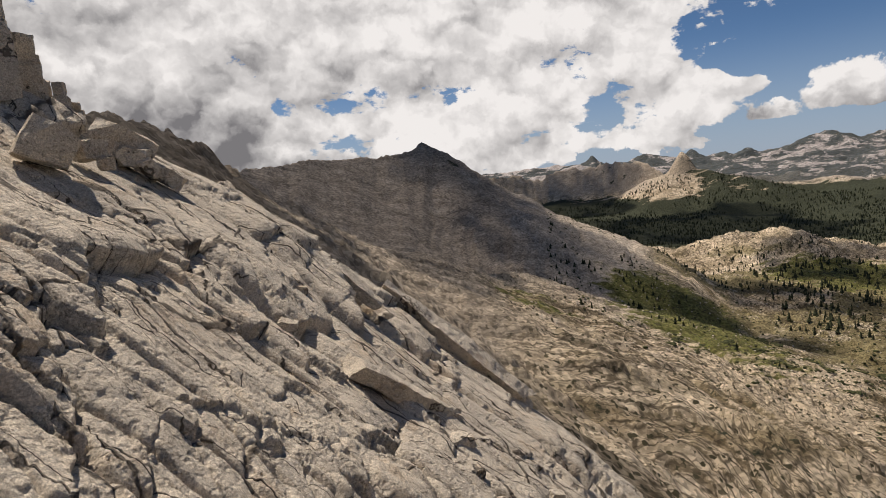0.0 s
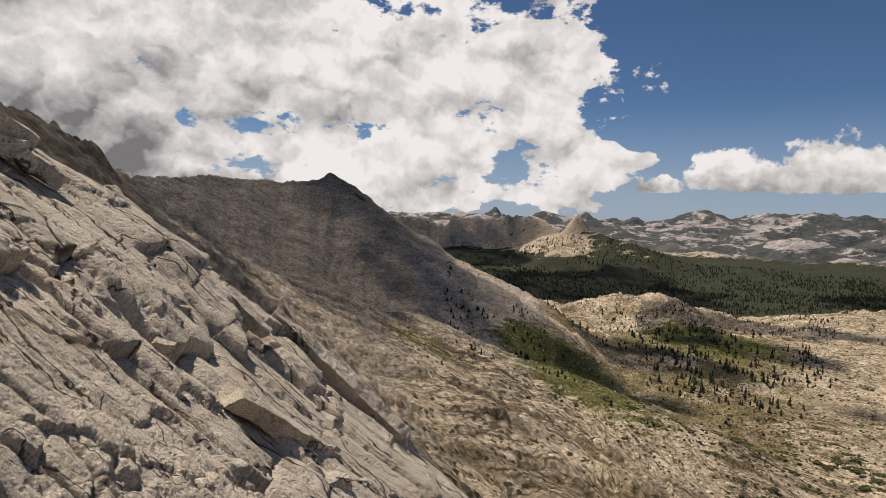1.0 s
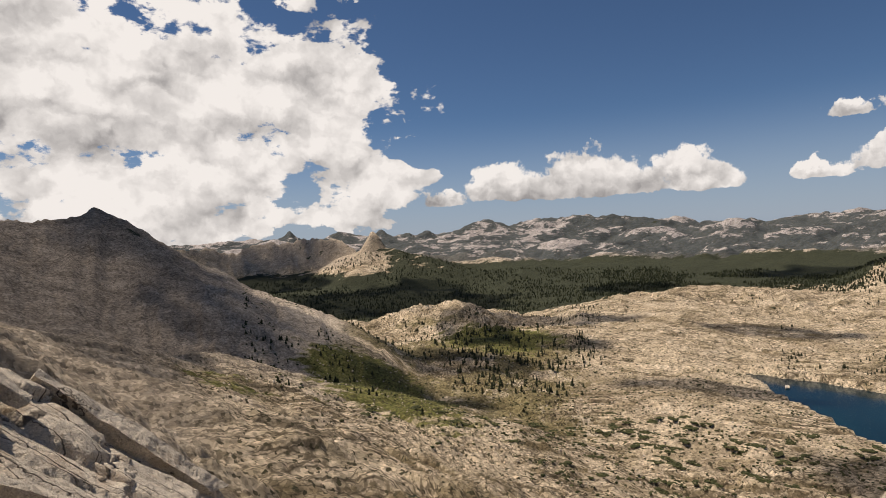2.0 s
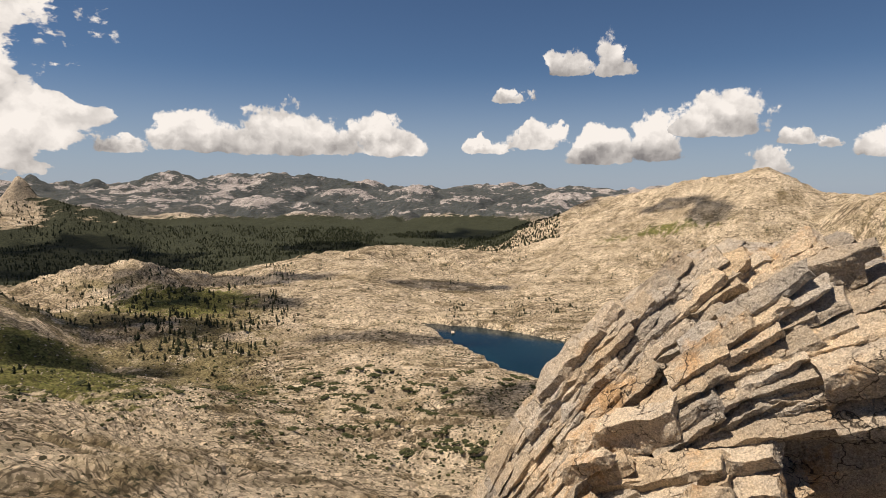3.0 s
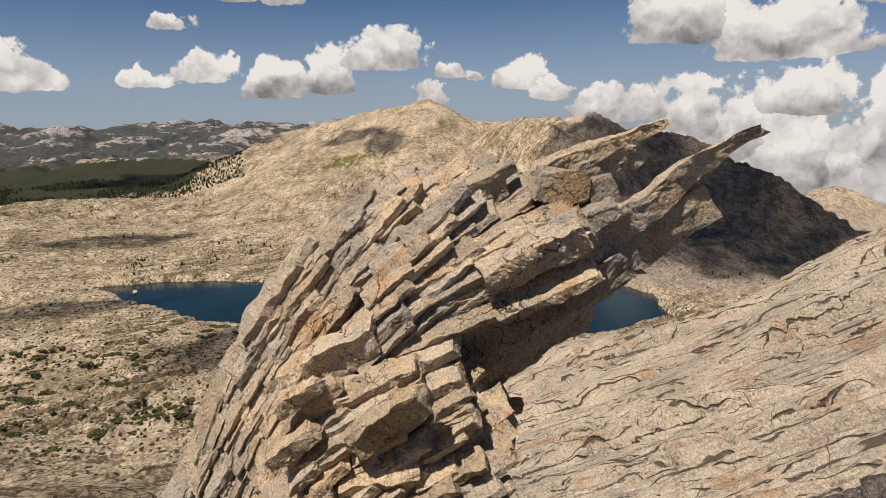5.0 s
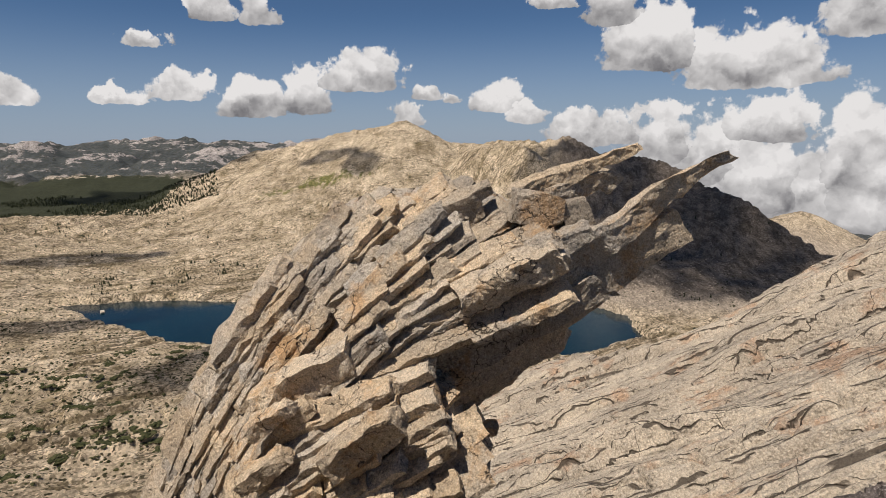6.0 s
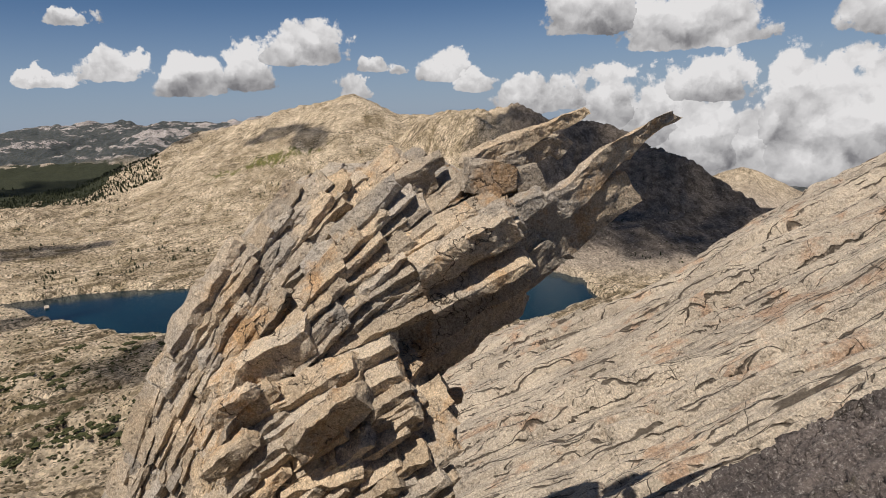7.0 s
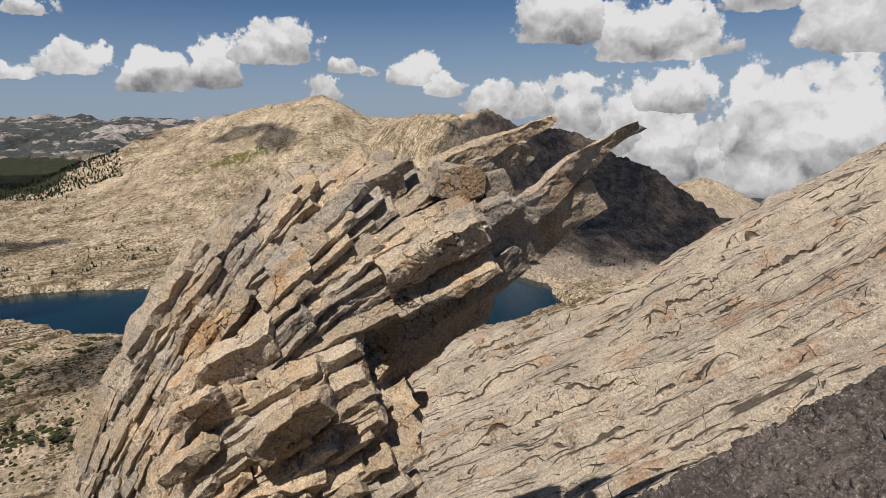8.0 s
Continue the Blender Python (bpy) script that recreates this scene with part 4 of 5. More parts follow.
WEST = rock_face("rock_face_west", [(-50, 24), (-44, 18.5), (-36.5, 12.4), (-30.8, 7.8), (-27.2, 5.5), (-19.3, 1.4), (-15, -3.4), (-10.2, -8.4), (-5.2, -12.0), (6.7, -22.7), (16, -29.9), (26, -39), (34, -46)],
          ((-34, 13), (16, -30)), 4.0, 13.0, 50, (760, 640), relief_left, M_FACE, "sunlit jointed granite slope of tan slabs and dark cracks", 2.0)
EAST = rock_face("rock_slope_east", [(143, 4), (133.8, -3.3), (127.9, -7.4), (119.4, -13.1), (112.6, -18.6), (109, -19.6), (101.5, -20.6), (94.5, -24), (88, -30), (82, -37), (77, -43)],
          ((134, -3.3), (90, -27)), 8.0, 10.0, 34, (620, 860), relief_right, M_SLAB, "pale granite slab slope with thin exfoliated layers", 6.0)
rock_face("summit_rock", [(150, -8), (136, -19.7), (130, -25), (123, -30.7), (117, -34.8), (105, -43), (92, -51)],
          ((136, -19.7), (117, -34.8)), 1.6, 16.0, 60, (420, 380), relief_dark, M_DARK, "lichened granite block with its shade put into the dark colour", 0.4)


# ---- the leaning outcrop ----
def part(name, bm, mat, parent, label=""):
    me = bpy.data.meshes.new(name)
    bm.to_mesh(me)
    bm.free()
    me.materials.append(mat)
    ob = new(name, me)
    ob.parent = parent
    if label:
        ob["label"] = label
    return ob


def chipped(length, wide, thick, seed, taper=0.7, cuts=7, rough=0.035, grain=0.2):
    """A broken slab: long in x, wide in y, thick in z, with chamfered, uneven edges and a narrower far end."""
    rnd = random.Random(seed)
    bm = bmesh.new()
    bmesh.ops.create_cube(bm, size=1.0)
    for v in bm.verts:
        k = 1 - (1 - taper) * (v.co.x + 0.5)
        v.co = Vector((v.co.x + rnd.uniform(-0.06, 0.06), v.co.y * k + rnd.uniform(-0.07, 0.07), v.co.z * k + rnd.uniform(-0.08, 0.08)))
    for _ in range(cuts):
        n = Vector((rnd.choice((-1, 1)) * rnd.uniform(0.2, 1), rnd.choice((-1, 1)) * rnd.uniform(0.2, 1), rnd.choice((-1, 1)) * rnd.uniform(0.2, 1))).normalized()
        reach = 0.5 * (abs(n.x) + abs(n.y) + abs(n.z)) * rnd.uniform(0.70, 0.88)
        geom = list(bm.verts) + list(bm.edges) + list(bm.faces)
        res = bmesh.ops.bisect_plane(bm, geom=geom, plane_co=n * reach, plane_no=n, clear_outer=True)
        rim = [e for e in res["geom_cut"] if isinstance(e, bmesh.types.BMEdge)]
        if rim:
            bmesh.ops.contextual_create(bm, geom=rim)
    bmesh.ops.scale(bm, vec=(length, wide, thick), verts=bm.verts)
    bmesh.ops.remove_doubles(bm, verts=bm.verts, dist=0.004)
    bmesh.ops.triangulate(bm, faces=bm.faces)
    for _ in range(5):
        long_edges = [e for e in bm.edges if e.calc_length() > grain]
        if not long_edges:
            break
        bmesh.ops.subdivide_edges(bm, edges=long_edges, cuts=1)
        bmesh.ops.triangulate(bm, faces=bm.faces)
    off = Vector((rnd.uniform(0, 50), rnd.uniform(0, 50), rnd.uniform(0, 50)))
    size = min(length, 3 * thick, 1.6)
    for v in bm.verts:
        p = v.co * (2.2 / max(size, 0.15)) + off
        q = v.co * (7.0 / max(size, 0.15)) + off
        v.co += noise.noise_vector(p) * rough * size + noise.noise_vector(q) * 0.40 * rough * size + noise.noise_vector(q * 2.7) * 0.20 * rough * size
    bmesh.ops.recalc_face_normals(bm, faces=bm.faces)
    return bm


def span(a, b, roll=0.0):
    """The pose of a slab from place a to place b, its width level and away from the eye, turned about its length."""
    x = (b - a).normalized()
    y = Vector((0, 0, 1)).cross(x).normalized()
    z = x.cross(y)
    m = Matrix((x, y, z)).transposed().to_4x4()
    m.translation = (a + b) / 2
    return m @ Matrix.Rotation(radians(roll), 4, "X")


OUT_AZ, OUT_R = 90.0, 9.0


def spot(x, z, y=0.0):
    """A place in the outcrop: metres to the right and up from the eye's level, and deeper than the front."""
    a = radians(OUT_AZ)
    right, ahead = Vector((math.cos(a), -math.sin(a), 0)), Vector((math.sin(a), math.cos(a), 0))
    return EYE + ahead * (OUT_R + y) + right * x + Vector((0, 0, z))


outcrop = new("rock_outcrop")
outcrop.location = spot(0, -6.5, 1.5)
tagged(outcrop, "leaning outcrop of stacked weathered granite slabs on the slope", "rock outcrop")
bpy.context.view_layer.update()
BACK = Matrix.Translation(-outcrop.location)


def slab(x0, z0, x1, z1, y=0.0, wide=1.2, thick=0.4, roll=0.0, taper=0.7, seed=1, cuts=7, name="slab", label="", y1=None, rough=0.075, grain=0.085):
    a, b = spot(x0, z0, y), spot(x1, z1, y if y1 is None else y1)
    ob = part(name, chipped((b - a).length, wide, thick, seed, taper, cuts, rough, grain), M_OUTCROP, outcrop, label)
    ob.matrix_basis = BACK @ span(a, b, roll)
    return ob


slab(0.80, -3.00, 4.42, -0.39, thick=0.97, y=0.7, wide=0.55, taper=0.1, roll=16, cuts=3, grain=0.09, name='fin', label='long pointed overhanging slab, shaded below', seed=1)
slab(1.64, -2.78, 3.78, -1.55, thick=0.76, y=1.0, wide=0.8, taper=0.4, roll=14, cuts=6, seed=2)
slab(-1.71, -4.23, 2.69, -2.48, thick=1.25, y=0.75, wide=1.1, taper=0.35, roll=16, cuts=4, grain=0.09, seed=3)
slab(-0.75, -4.40, 3.75, -1.52, thick=1.05, y=1.05, wide=1.1, taper=0.5, roll=16, cuts=3, grain=0.09, rough=0.04, name='fin_body', label='massive overhanging body of the fin, shaded below', seed=140)
slab(-0.89, -4.62, 2.10, -3.40, thick=0.95, y=1.1, wide=1.1, taper=0.35, roll=16, cuts=7, seed=4)
slab(-0.40, -4.95, 1.20, -4.25, thick=0.64, y=1.3, wide=0.72, taper=0.4, roll=12, cuts=8, seed=5)
slab(-1.51, -3.66, 0.79, -2.55, thick=0.45, y=0.35, wide=0.5, taper=0.8, roll=32, seed=6)
slab(-1.49, -3.52, 1.95, -1.80, thick=0.26, y=0.25, wide=0.45, taper=0.8, roll=32, seed=7)
slab(0.17, -2.57, 1.84, -1.79, thick=0.52, y=0.05, wide=0.5, taper=0.8, roll=14, cuts=5, seed=8)
slab(-0.70, -2.89, 1.71, -1.64, thick=0.23, y=0.2, wide=0.45, taper=0.8, roll=34, seed=9)
slab(-1.45, -2.93, 1.10, -1.68, thick=0.23, y=0.35, wide=0.5, taper=0.8, roll=36, seed=10)
slab(-0.50, -2.38, 1.69, -1.47, thick=0.24, y=0.55, wide=0.5, taper=0.8, roll=34, seed=11)
slab(-1.05, -2.35, 0.56, -1.85, thick=0.22, y=0.6, wide=0.5, taper=0.8, roll=36, seed=12)
slab(-1.65, -2.60, -0.08, -1.68, thick=0.24, y=0.75, wide=0.5, taper=0.8, roll=36, seed=13)
slab(1.40, -1.98, 2.36, -1.51, thick=0.37, y=0.6, wide=0.5, taper=0.85, roll=10, seed=14)
slab(1.18, -1.14, 3.40, -0.21, thick=0.39, y=1.7, wide=0.34, taper=0.3, roll=16, cuts=4, grain=0.09, name='fin', seed=15)
slab(1.71, -1.17, 3.02, -0.72, thick=0.50, y=1.9, wide=0.6, taper=0.5, roll=12, seed=16)
slab(2.87, -0.99, 3.11, -0.69, thick=0.31, y=1.9, wide=0.3, taper=0.9, roll=0, seed=17)
slab(-0.67, -1.61, 0.74, -0.89, thick=0.28, y=1.4, wide=0.4, taper=0.85, roll=16, cuts=5, seed=18)
slab(-0.18, -1.70, 0.67, -1.21, thick=0.44, y=1.5, wide=0.6, taper=0.7, roll=10, seed=19)
slab(-0.29, -1.95, 0.39, -1.58, thick=0.40, y=1.0, wide=0.5, taper=0.85, roll=14, seed=20)
slab(0.35, -2.01, 1.29, -1.21, thick=0.34, y=1.35, wide=0.6, taper=0.85, roll=16, seed=21)
slab(0.81, -1.77, 1.52, -1.41, thick=0.29, y=1.25, wide=0.5, taper=0.85, roll=14, seed=22)
slab(-2.90, -4.28, -1.44, -3.30, thick=0.64, y=-0.1, wide=0.6, taper=0.8, roll=18, label='tan block wedged under the fin', seed=23)
slab(-1.77, -4.62, -0.66, -3.80, thick=0.49, y=-1.35, wide=0.40, taper=0.8, roll=20, label='loose tan diamond-shaped block', seed=24)
slab(-2.87, -4.26, -2.26, -3.86, thick=0.31, y=-0.95, wide=0.29, taper=0.85, roll=15, seed=25)
slab(-1.56, -3.52, -0.99, -3.06, thick=0.38, y=0.0, wide=0.4, taper=0.9, roll=20, seed=26)
slab(-2.59, -4.46, -0.73, -3.77, thick=0.34, y=-0.55, wide=0.50, taper=0.85, roll=22, seed=27)
slab(-2.48, -4.74, -1.09, -4.15, thick=0.26, y=-0.75, wide=0.50, taper=0.85, roll=22, seed=28)
slab(-0.77, -4.24, -0.10, -4.01, thick=0.52, y=-0.45, wide=0.50, taper=0.9, roll=20, seed=29)
slab(-0.76, -4.79, -0.00, -4.57, thick=0.54, y=-0.60, wide=0.50, taper=0.9, roll=20, seed=30)
slab(-0.67, -5.34, 0.00, -5.22, thick=0.47, y=-0.75, wide=0.50, taper=0.9, roll=18, seed=31)
slab(-2.99, -5.04, -2.28, -4.47, thick=0.31, y=-1.15, wide=0.36, taper=0.85, roll=15, label='rusty broken block low on the flank', seed=32)
slab(-2.57, -5.12, -1.42, -4.39, thick=0.26, y=-0.95, wide=0.50, taper=0.85, roll=22, seed=33)
slab(-2.01, -5.49, -0.80, -5.14, thick=0.45, y=-1.05, wide=0.58, taper=0.9, roll=24, seed=34)
slab(-1.03, -5.76, 0.06, -5.48, thick=0.52, y=-0.95, wide=0.58, taper=0.9, roll=24, seed=35)
slab(-0.31, -5.32, 0.89, -5.18, thick=0.22, y=0.9, wide=0.36, taper=0.7, seed=36)
slab(-0.43, -5.57, 0.62, -5.40, thick=0.20, y=0.9, wide=0.36, taper=0.75, seed=37)
slab(-0.54, -5.79, 0.44, -5.65, thick=0.24, y=0.8, wide=0.43, taper=0.8, seed=38)
slab(-0.33, -5.62, 0.34, -5.53, thick=0.19, y=-0.05, wide=0.36, taper=0.8, seed=39)
slab(-1.44, -3.68, 0.75, -2.88, thick=0.26, y=0.10, wide=0.70, roll=34, taper=0.80, seed=301)
slab(0.37, -3.06, 1.99, -2.41, thick=0.19, y=0.05, wide=0.60, roll=30, taper=0.70, seed=302)
slab(-1.11, -3.85, -0.20, -3.54, thick=0.33, y=-0.20, wide=0.60, roll=26, taper=0.80, seed=303)


def inside(x, z, poly):
    hit = False
    for (ax, az), (bx, bz) in zip(poly, poly[1:] + poly[:1]):
        if (az > z) != (bz > z) and x < (bx - ax) * (z - az) / (bz - az) + ax:
            hit = not hit
    return hit


FLANK = [(-5.3, -6.4), (-4.75, -5.15), (-4.2, -4.05), (-3.85, -3.5), (-3.4, -2.85), (-2.85, -2.25), (-1.85, -1.5), (-1.3, -1.3), (-0.6, -1.3), (0.1, -1.2),
         (0.9, -1.7), (-0.9, -2.6), (-1.6, -3.3), (-1.3, -4.3), (0.1, -4.6), (0.25, -7.0), (-5.7, -7.6)]


def lean(x):
    """The angle at which the beds rise: steep on the flank, flatter towards the fins."""
    return radians(float(np.interp(x, (-5.2, -3.5, -1.5, 1.0), (64, 56, 45, 33))))


def flank():
    rnd = random.Random(5)
    x = -5.6
    while x < 1.0:
        z = -7.3
        small = 0.55 if x < -3.2 else 0.75
        while z < -1.1:
            px, pz = x + rnd.uniform(-0.12, 0.12), z + rnd.uniform(-0.10, 0.10)
            k = 0.5 if (pz < -3.9 and px < -2.9) else (0.75 if pz < -4.6 else 1.0)
            if inside(px, pz, FLANK):
                a = lean(px) + rnd.uniform(-0.09, 0.09)
                ll, th = k * rnd.uniform(0.65, 1.7), k * rnd.uniform(0.10, 0.25)
                y = 0.50 - 0.95 * float(np.interp(pz, (-5.4, -3.9), (1, 0))) * float(np.interp(px, (-3.6, -2.4), (0, 1))) + 0.42 * (pz + 4.2) + 0.22 * max(0.0, -px - 3.0) ** 1.3 + rnd.uniform(-0.10, 0.12)
                dx, dz = 0.5 * ll * math.cos(a), 0.5 * ll * math.sin(a)
                slab(px - dx, pz - dz, px + dx, pz + dz, y=y - 0.2 * dz, y1=y + 0.25 * dz, wide=rnd.uniform(0.40, 0.75), thick=th, roll=rnd.uniform(14, 40), taper=rnd.uniform(0.65, 0.9),
                     seed=rnd.randrange(10 ** 6), cuts=9, grain=0.13, rough=0.10)
            z += k * 0.225
        x += 0.42 * small
    # the solid heart of the outcrop
    for px, pz, y, ll, th, w in ((-2.6, -4.6, 2.2, 4.2, 2.0, 2.4), (-1.6, -3.2, 2.6, 3.6, 1.5, 1.8), (-3.0, -6.4, 2.2, 3.6, 2.2, 2.6), (-0.9, -6.2, 1.6, 3.0, 2.4, 2.2), (-4.2, -6.0, 2.6, 3.0, 1.8, 2.0)):
        a = lean(px)
        dx, dz = 0.5 * ll * math.cos(a), 0.5 * ll * math.sin(a)
        slab(px - dx, pz - dz, px + dx, pz + dz, y=y, wide=w, thick=th, roll=15, taper=0.8, seed=int(900 + 10 * y), name="core", grain=0.4)
    # thin lapped slabs over the upper face
    face = [(-1.75, -3.45), (-1.35, -2.2), (-0.5, -1.55), (0.9, -1.75), (1.75, -1.95), (0.9, -2.65), (-1.3, -3.75)]
    x = -1.7
    while x < 1.6:
        z = -3.6
        while z < -1.5:
            px, pz = x + rnd.uniform(-0.14, 0.14), z + rnd.uniform(-0.08, 0.08)
            if inside(px, pz, face):
                a = radians(float(np.interp(px, (-1.7, 1.5), (44, 29)))) + rnd.uniform(-0.08, 0.08)
                ll, y = rnd.uniform(0.7, 1.5), 0.10 + 0.38 * (pz + 3.2) + rnd.uniform(-0.12, 0.06)
                dx, dz = 0.5 * ll * math.cos(a), 0.5 * ll * math.sin(a)
                slab(px - dx, pz - dz, px + dx, pz + dz, y=y, wide=rnd.uniform(0.35, 0.6), thick=rnd.uniform(0.07, 0.15), roll=rnd.uniform(24, 46), taper=rnd.uniform(0.5, 0.85),
                     seed=rnd.randrange(10 ** 6), cuts=9, grain=0.12, rough=0.10)
            z += 0.23
        x += 0.42
    # broken plates on the lower face
    foot = [(-3.2, -4.7), (-2.3, -4.1), (-0.2, -4.0), (0.1, -5.7), (-2.6, -6.0)]
    x = -3.1
    while x < 0.1:
        z = -5.9
        while z < -3.9:
            px, pz = x + rnd.uniform(-0.16, 0.16), z + rnd.uniform(-0.10, 0.10)
            if inside(px, pz, foot):
                a = radians(float(np.interp(px, (-3.0, 0.0), (46, 24)))) + rnd.uniform(-0.12, 0.12)
                ll, y = rnd.uniform(0.45, 0.95), float(np.interp(pz, (-5.6, -4.0), (-1.30, -0.60))) + rnd.uniform(-0.05, 0.10)
                dx, dz = 0.5 * ll * math.cos(a), 0.5 * ll * math.sin(a)
                slab(px - dx, pz - dz, px + dx, pz + dz, y=y, wide=rnd.uniform(0.30, 0.50), thick=rnd.uniform(0.12, 0.26), roll=rnd.uniform(14, 34), taper=rnd.uniform(0.6, 0.9),
                     seed=rnd.randrange(10 ** 6), cuts=9, grain=0.11, rough=0.10)
            z += 0.34
        x += 0.44


flank()


def bedrock():
    """The jointed rock from which the slabs have come loose: narrow lapped beds, bent with the lean of the outcrop."""
    outline = FLANK[:10] + [(0.9, -1.35), (1.7, -1.75), (1.9, -2.3), (1.2, -3.0), (0.3, -3.7), (0.05, -4.5), (0.15, -7.2), (-5.6, -7.7)]
    x, z = np.meshgrid(np.arange(-6.1, 2.2, 0.024), np.arange(-7.6, -0.9, 0.024), indexing="ij")
    best, hit = np.full(x.shape, 9.0), np.zeros(x.shape, bool)
    for (ax, az), (bx, bz) in zip(outline, outline[1:] + outline[:1]):
        ex, ez = bx - ax, bz - az
        k = np.clip(((x - ax) * ex + (z - az) * ez) / (ex * ex + ez * ez), 0, 1)
        best = np.minimum(best, np.hypot(x - ax - k * ex, z - az - k * ez))
        hit ^= ((az > z) != (bz > z)) & (x < ex * (z - az) / (ez + 1e-9) + ax)
    d = np.where(hit, best, -best) + 0.10 * fbm(x * 2.2, z * 2.2, 4, seed=501)
    a = np.radians(np.interp(x, (-5.2, -3.5, -1.5, 1.0), (64, 56, 45, 33)))
    u, v = x * np.cos(a) + z * np.sin(a), z * np.cos(a) - x * np.sin(a)
    y = 0.42 - 0.95 * np.interp(z, (-5.4, -3.9), (1, 0)) * np.interp(x, (-3.6, -2.4), (0, 1)) + 0.42 * (z + 4.2) + 0.22 * np.maximum(0.0, -x - 3.0) ** 1.3
    low = smooth(-z, 4.0, 5.2) * smooth(-x, 2.4, 3.4)
    h = beds(u, v, 1.7, 0.36, 0.20, 511, 0.55, -0.8, 0.45, 0.07) * (1 - 0.6 * low) + beds(u, v, 0.75, 0.20, 0.10, 521, 0.6, -0.8, 0.5, 0.09) * (0.4 + 0.6 * low)
    h = h + blocks(u, v, 0.42, 0.24, 0.14, 531, 0.12) * low + 0.04 * fbm(x * 3, z * 3, 6, 0.62, seed=541) + 0.10 * fbm(x, z, 3, seed=543)
    y = y - h + 1.6 * (1 - smooth(d, -0.25, 0.30)) ** 2
    turn = radians(OUT_AZ)
    P = np.stack([(OUT_R + y) * math.sin(turn) + x * math.cos(turn), (OUT_R + y) * math.cos(turn) - x * math.sin(turn), EYE.z + z], -1)
    me = grid_mesh("bedrock", P - np.array(outcrop.location), {}, d > -0.25)
    me.materials.append(M_OUTCROP)
    ob = new("bedrock", me)
    ob.parent = outcrop
    ob["label"] = "closely jointed rock under the loose slabs"


bedrock()


# ---- loose boulders ----
def boulder(x, z, y, sx, sy, sz, seed, tilt, label):
    bm = chipped(sx, sy, sz, seed, 0.85, 9, 0.05, 0.07)
    me = bpy.data.meshes.new("boulder")
    bm.to_mesh(me)
    bm.free()
    me.materials.append(M_OUTCROP)
    ob = new("boulder", me)
    a = radians(OUT_AZ)
    ob.matrix_world = Matrix.Translation(spot(x, z, y)) @ Matrix.Rotation(-a, 4, "Z") @ Matrix.Rotation(radians(-tilt), 4, "Y")
    tagged(ob, label, "boulder", "loose boulders on the outcrop")


boulder(1.55, -1.20, 0.95, 0.85, 0.60, 0.52, 71, -8, "angular pale boulder resting on the slabs")
boulder(2.20, -1.31, 0.95, 0.48, 0.42, 0.58, 72, 20, "small upright boulder beside a larger one")
boulder(1.69, -1.54, 1.10, 0.90, 0.50, 0.16, 73, 0, "flat flake of rock under the boulders")
boulder(-0.19, -1.95, 0.70, 0.22, 0.20, 0.18, 74, 10, "fist-sized orange stone caught on a ledge")
boulder(-0.47, -2.27, 0.60, 0.20, 0.20, 0.16, 75, 0, "fist-sized orange stone caught on a ledge")
boulder(2.43, -1.54, 1.50, 0.30, 0.30, 0.25, 76, 30, "small chipped stone between the fins")


# ---- pinnacles and boulders on the slope ----
def rock_at(name, place, size, seed, turn, tilt, label, category, group="", mat=None):
    bm = chipped(size[0], size[1], size[2], seed, 0.8, 9, 0.06, max(size) / 9)
    me = bpy.data.meshes.new(name)
    bm.to_mesh(me)
    bm.free()
    me.materials.append(mat or M_FACE)
    ob = new(name, me)
    ob.matrix_world = Matrix.Translation(place) @ Matrix.Rotation(radians(turn), 4, "Z") @ Matrix.Rotation(radians(tilt), 4, "Y")
    return tagged(ob, label, category, group)


def on_slope(plane, az, el, lift=0.0):
    """The place of a rock slope in that direction, raised off it."""
    way = direction(az, el)
    return EYE + way * (plane[1] / max(-(plane[0] @ way), 0.03)) + plane[0] * lift


def pinnacle(place, size, seed, turn, tilt):
    """A split tower of rock: a stack of cracked blocks, each smaller than the one below, with a flake leaning on it."""
    rnd = random.Random(seed)
    root = new("rock_pinnacle")
    root.matrix_world = Matrix.Translation(place) @ Matrix.Rotation(radians(turn), 4, "Z") @ Matrix.Rotation(radians(tilt), 4, "Y")
    z, tall = -0.5 * size[2], 0.0
    for k, share in enumerate((0.42, 0.33, 0.30)):
        tall = share * size[2]
        w = 1.0 - 0.22 * k
        bm = chipped(size[0] * w, size[1] * w, tall * 1.12, seed * 7 + k, 0.9, 7, 0.06, size[0] / 10)
        ob = part("block", bm, M_FACE, root)
        ob.matrix_basis = Matrix.Translation((rnd.uniform(-0.08, 0.08) * size[0], rnd.uniform(-0.08, 0.08) * size[1], z + 0.5 * tall)) @ Matrix.Rotation(rnd.uniform(-0.35, 0.35), 4, "Z")
        z += tall * 0.95
    bm = chipped(0.28 * size[0], 0.8 * size[1], 0.62 * size[2], seed * 7 + 5, 0.7, 6, 0.06, size[0] / 10)
    ob = part("flake", bm, M_FACE, root)
    ob.matrix_basis = Matrix.Translation((-0.56 * size[0], 0.0, -0.22 * size[2])) @ Matrix.Rotation(0.14, 4, "Y")
    tagged(root, "upright split granite pinnacle on the skyline", "pinnacle", "pinnacles on the ridge")


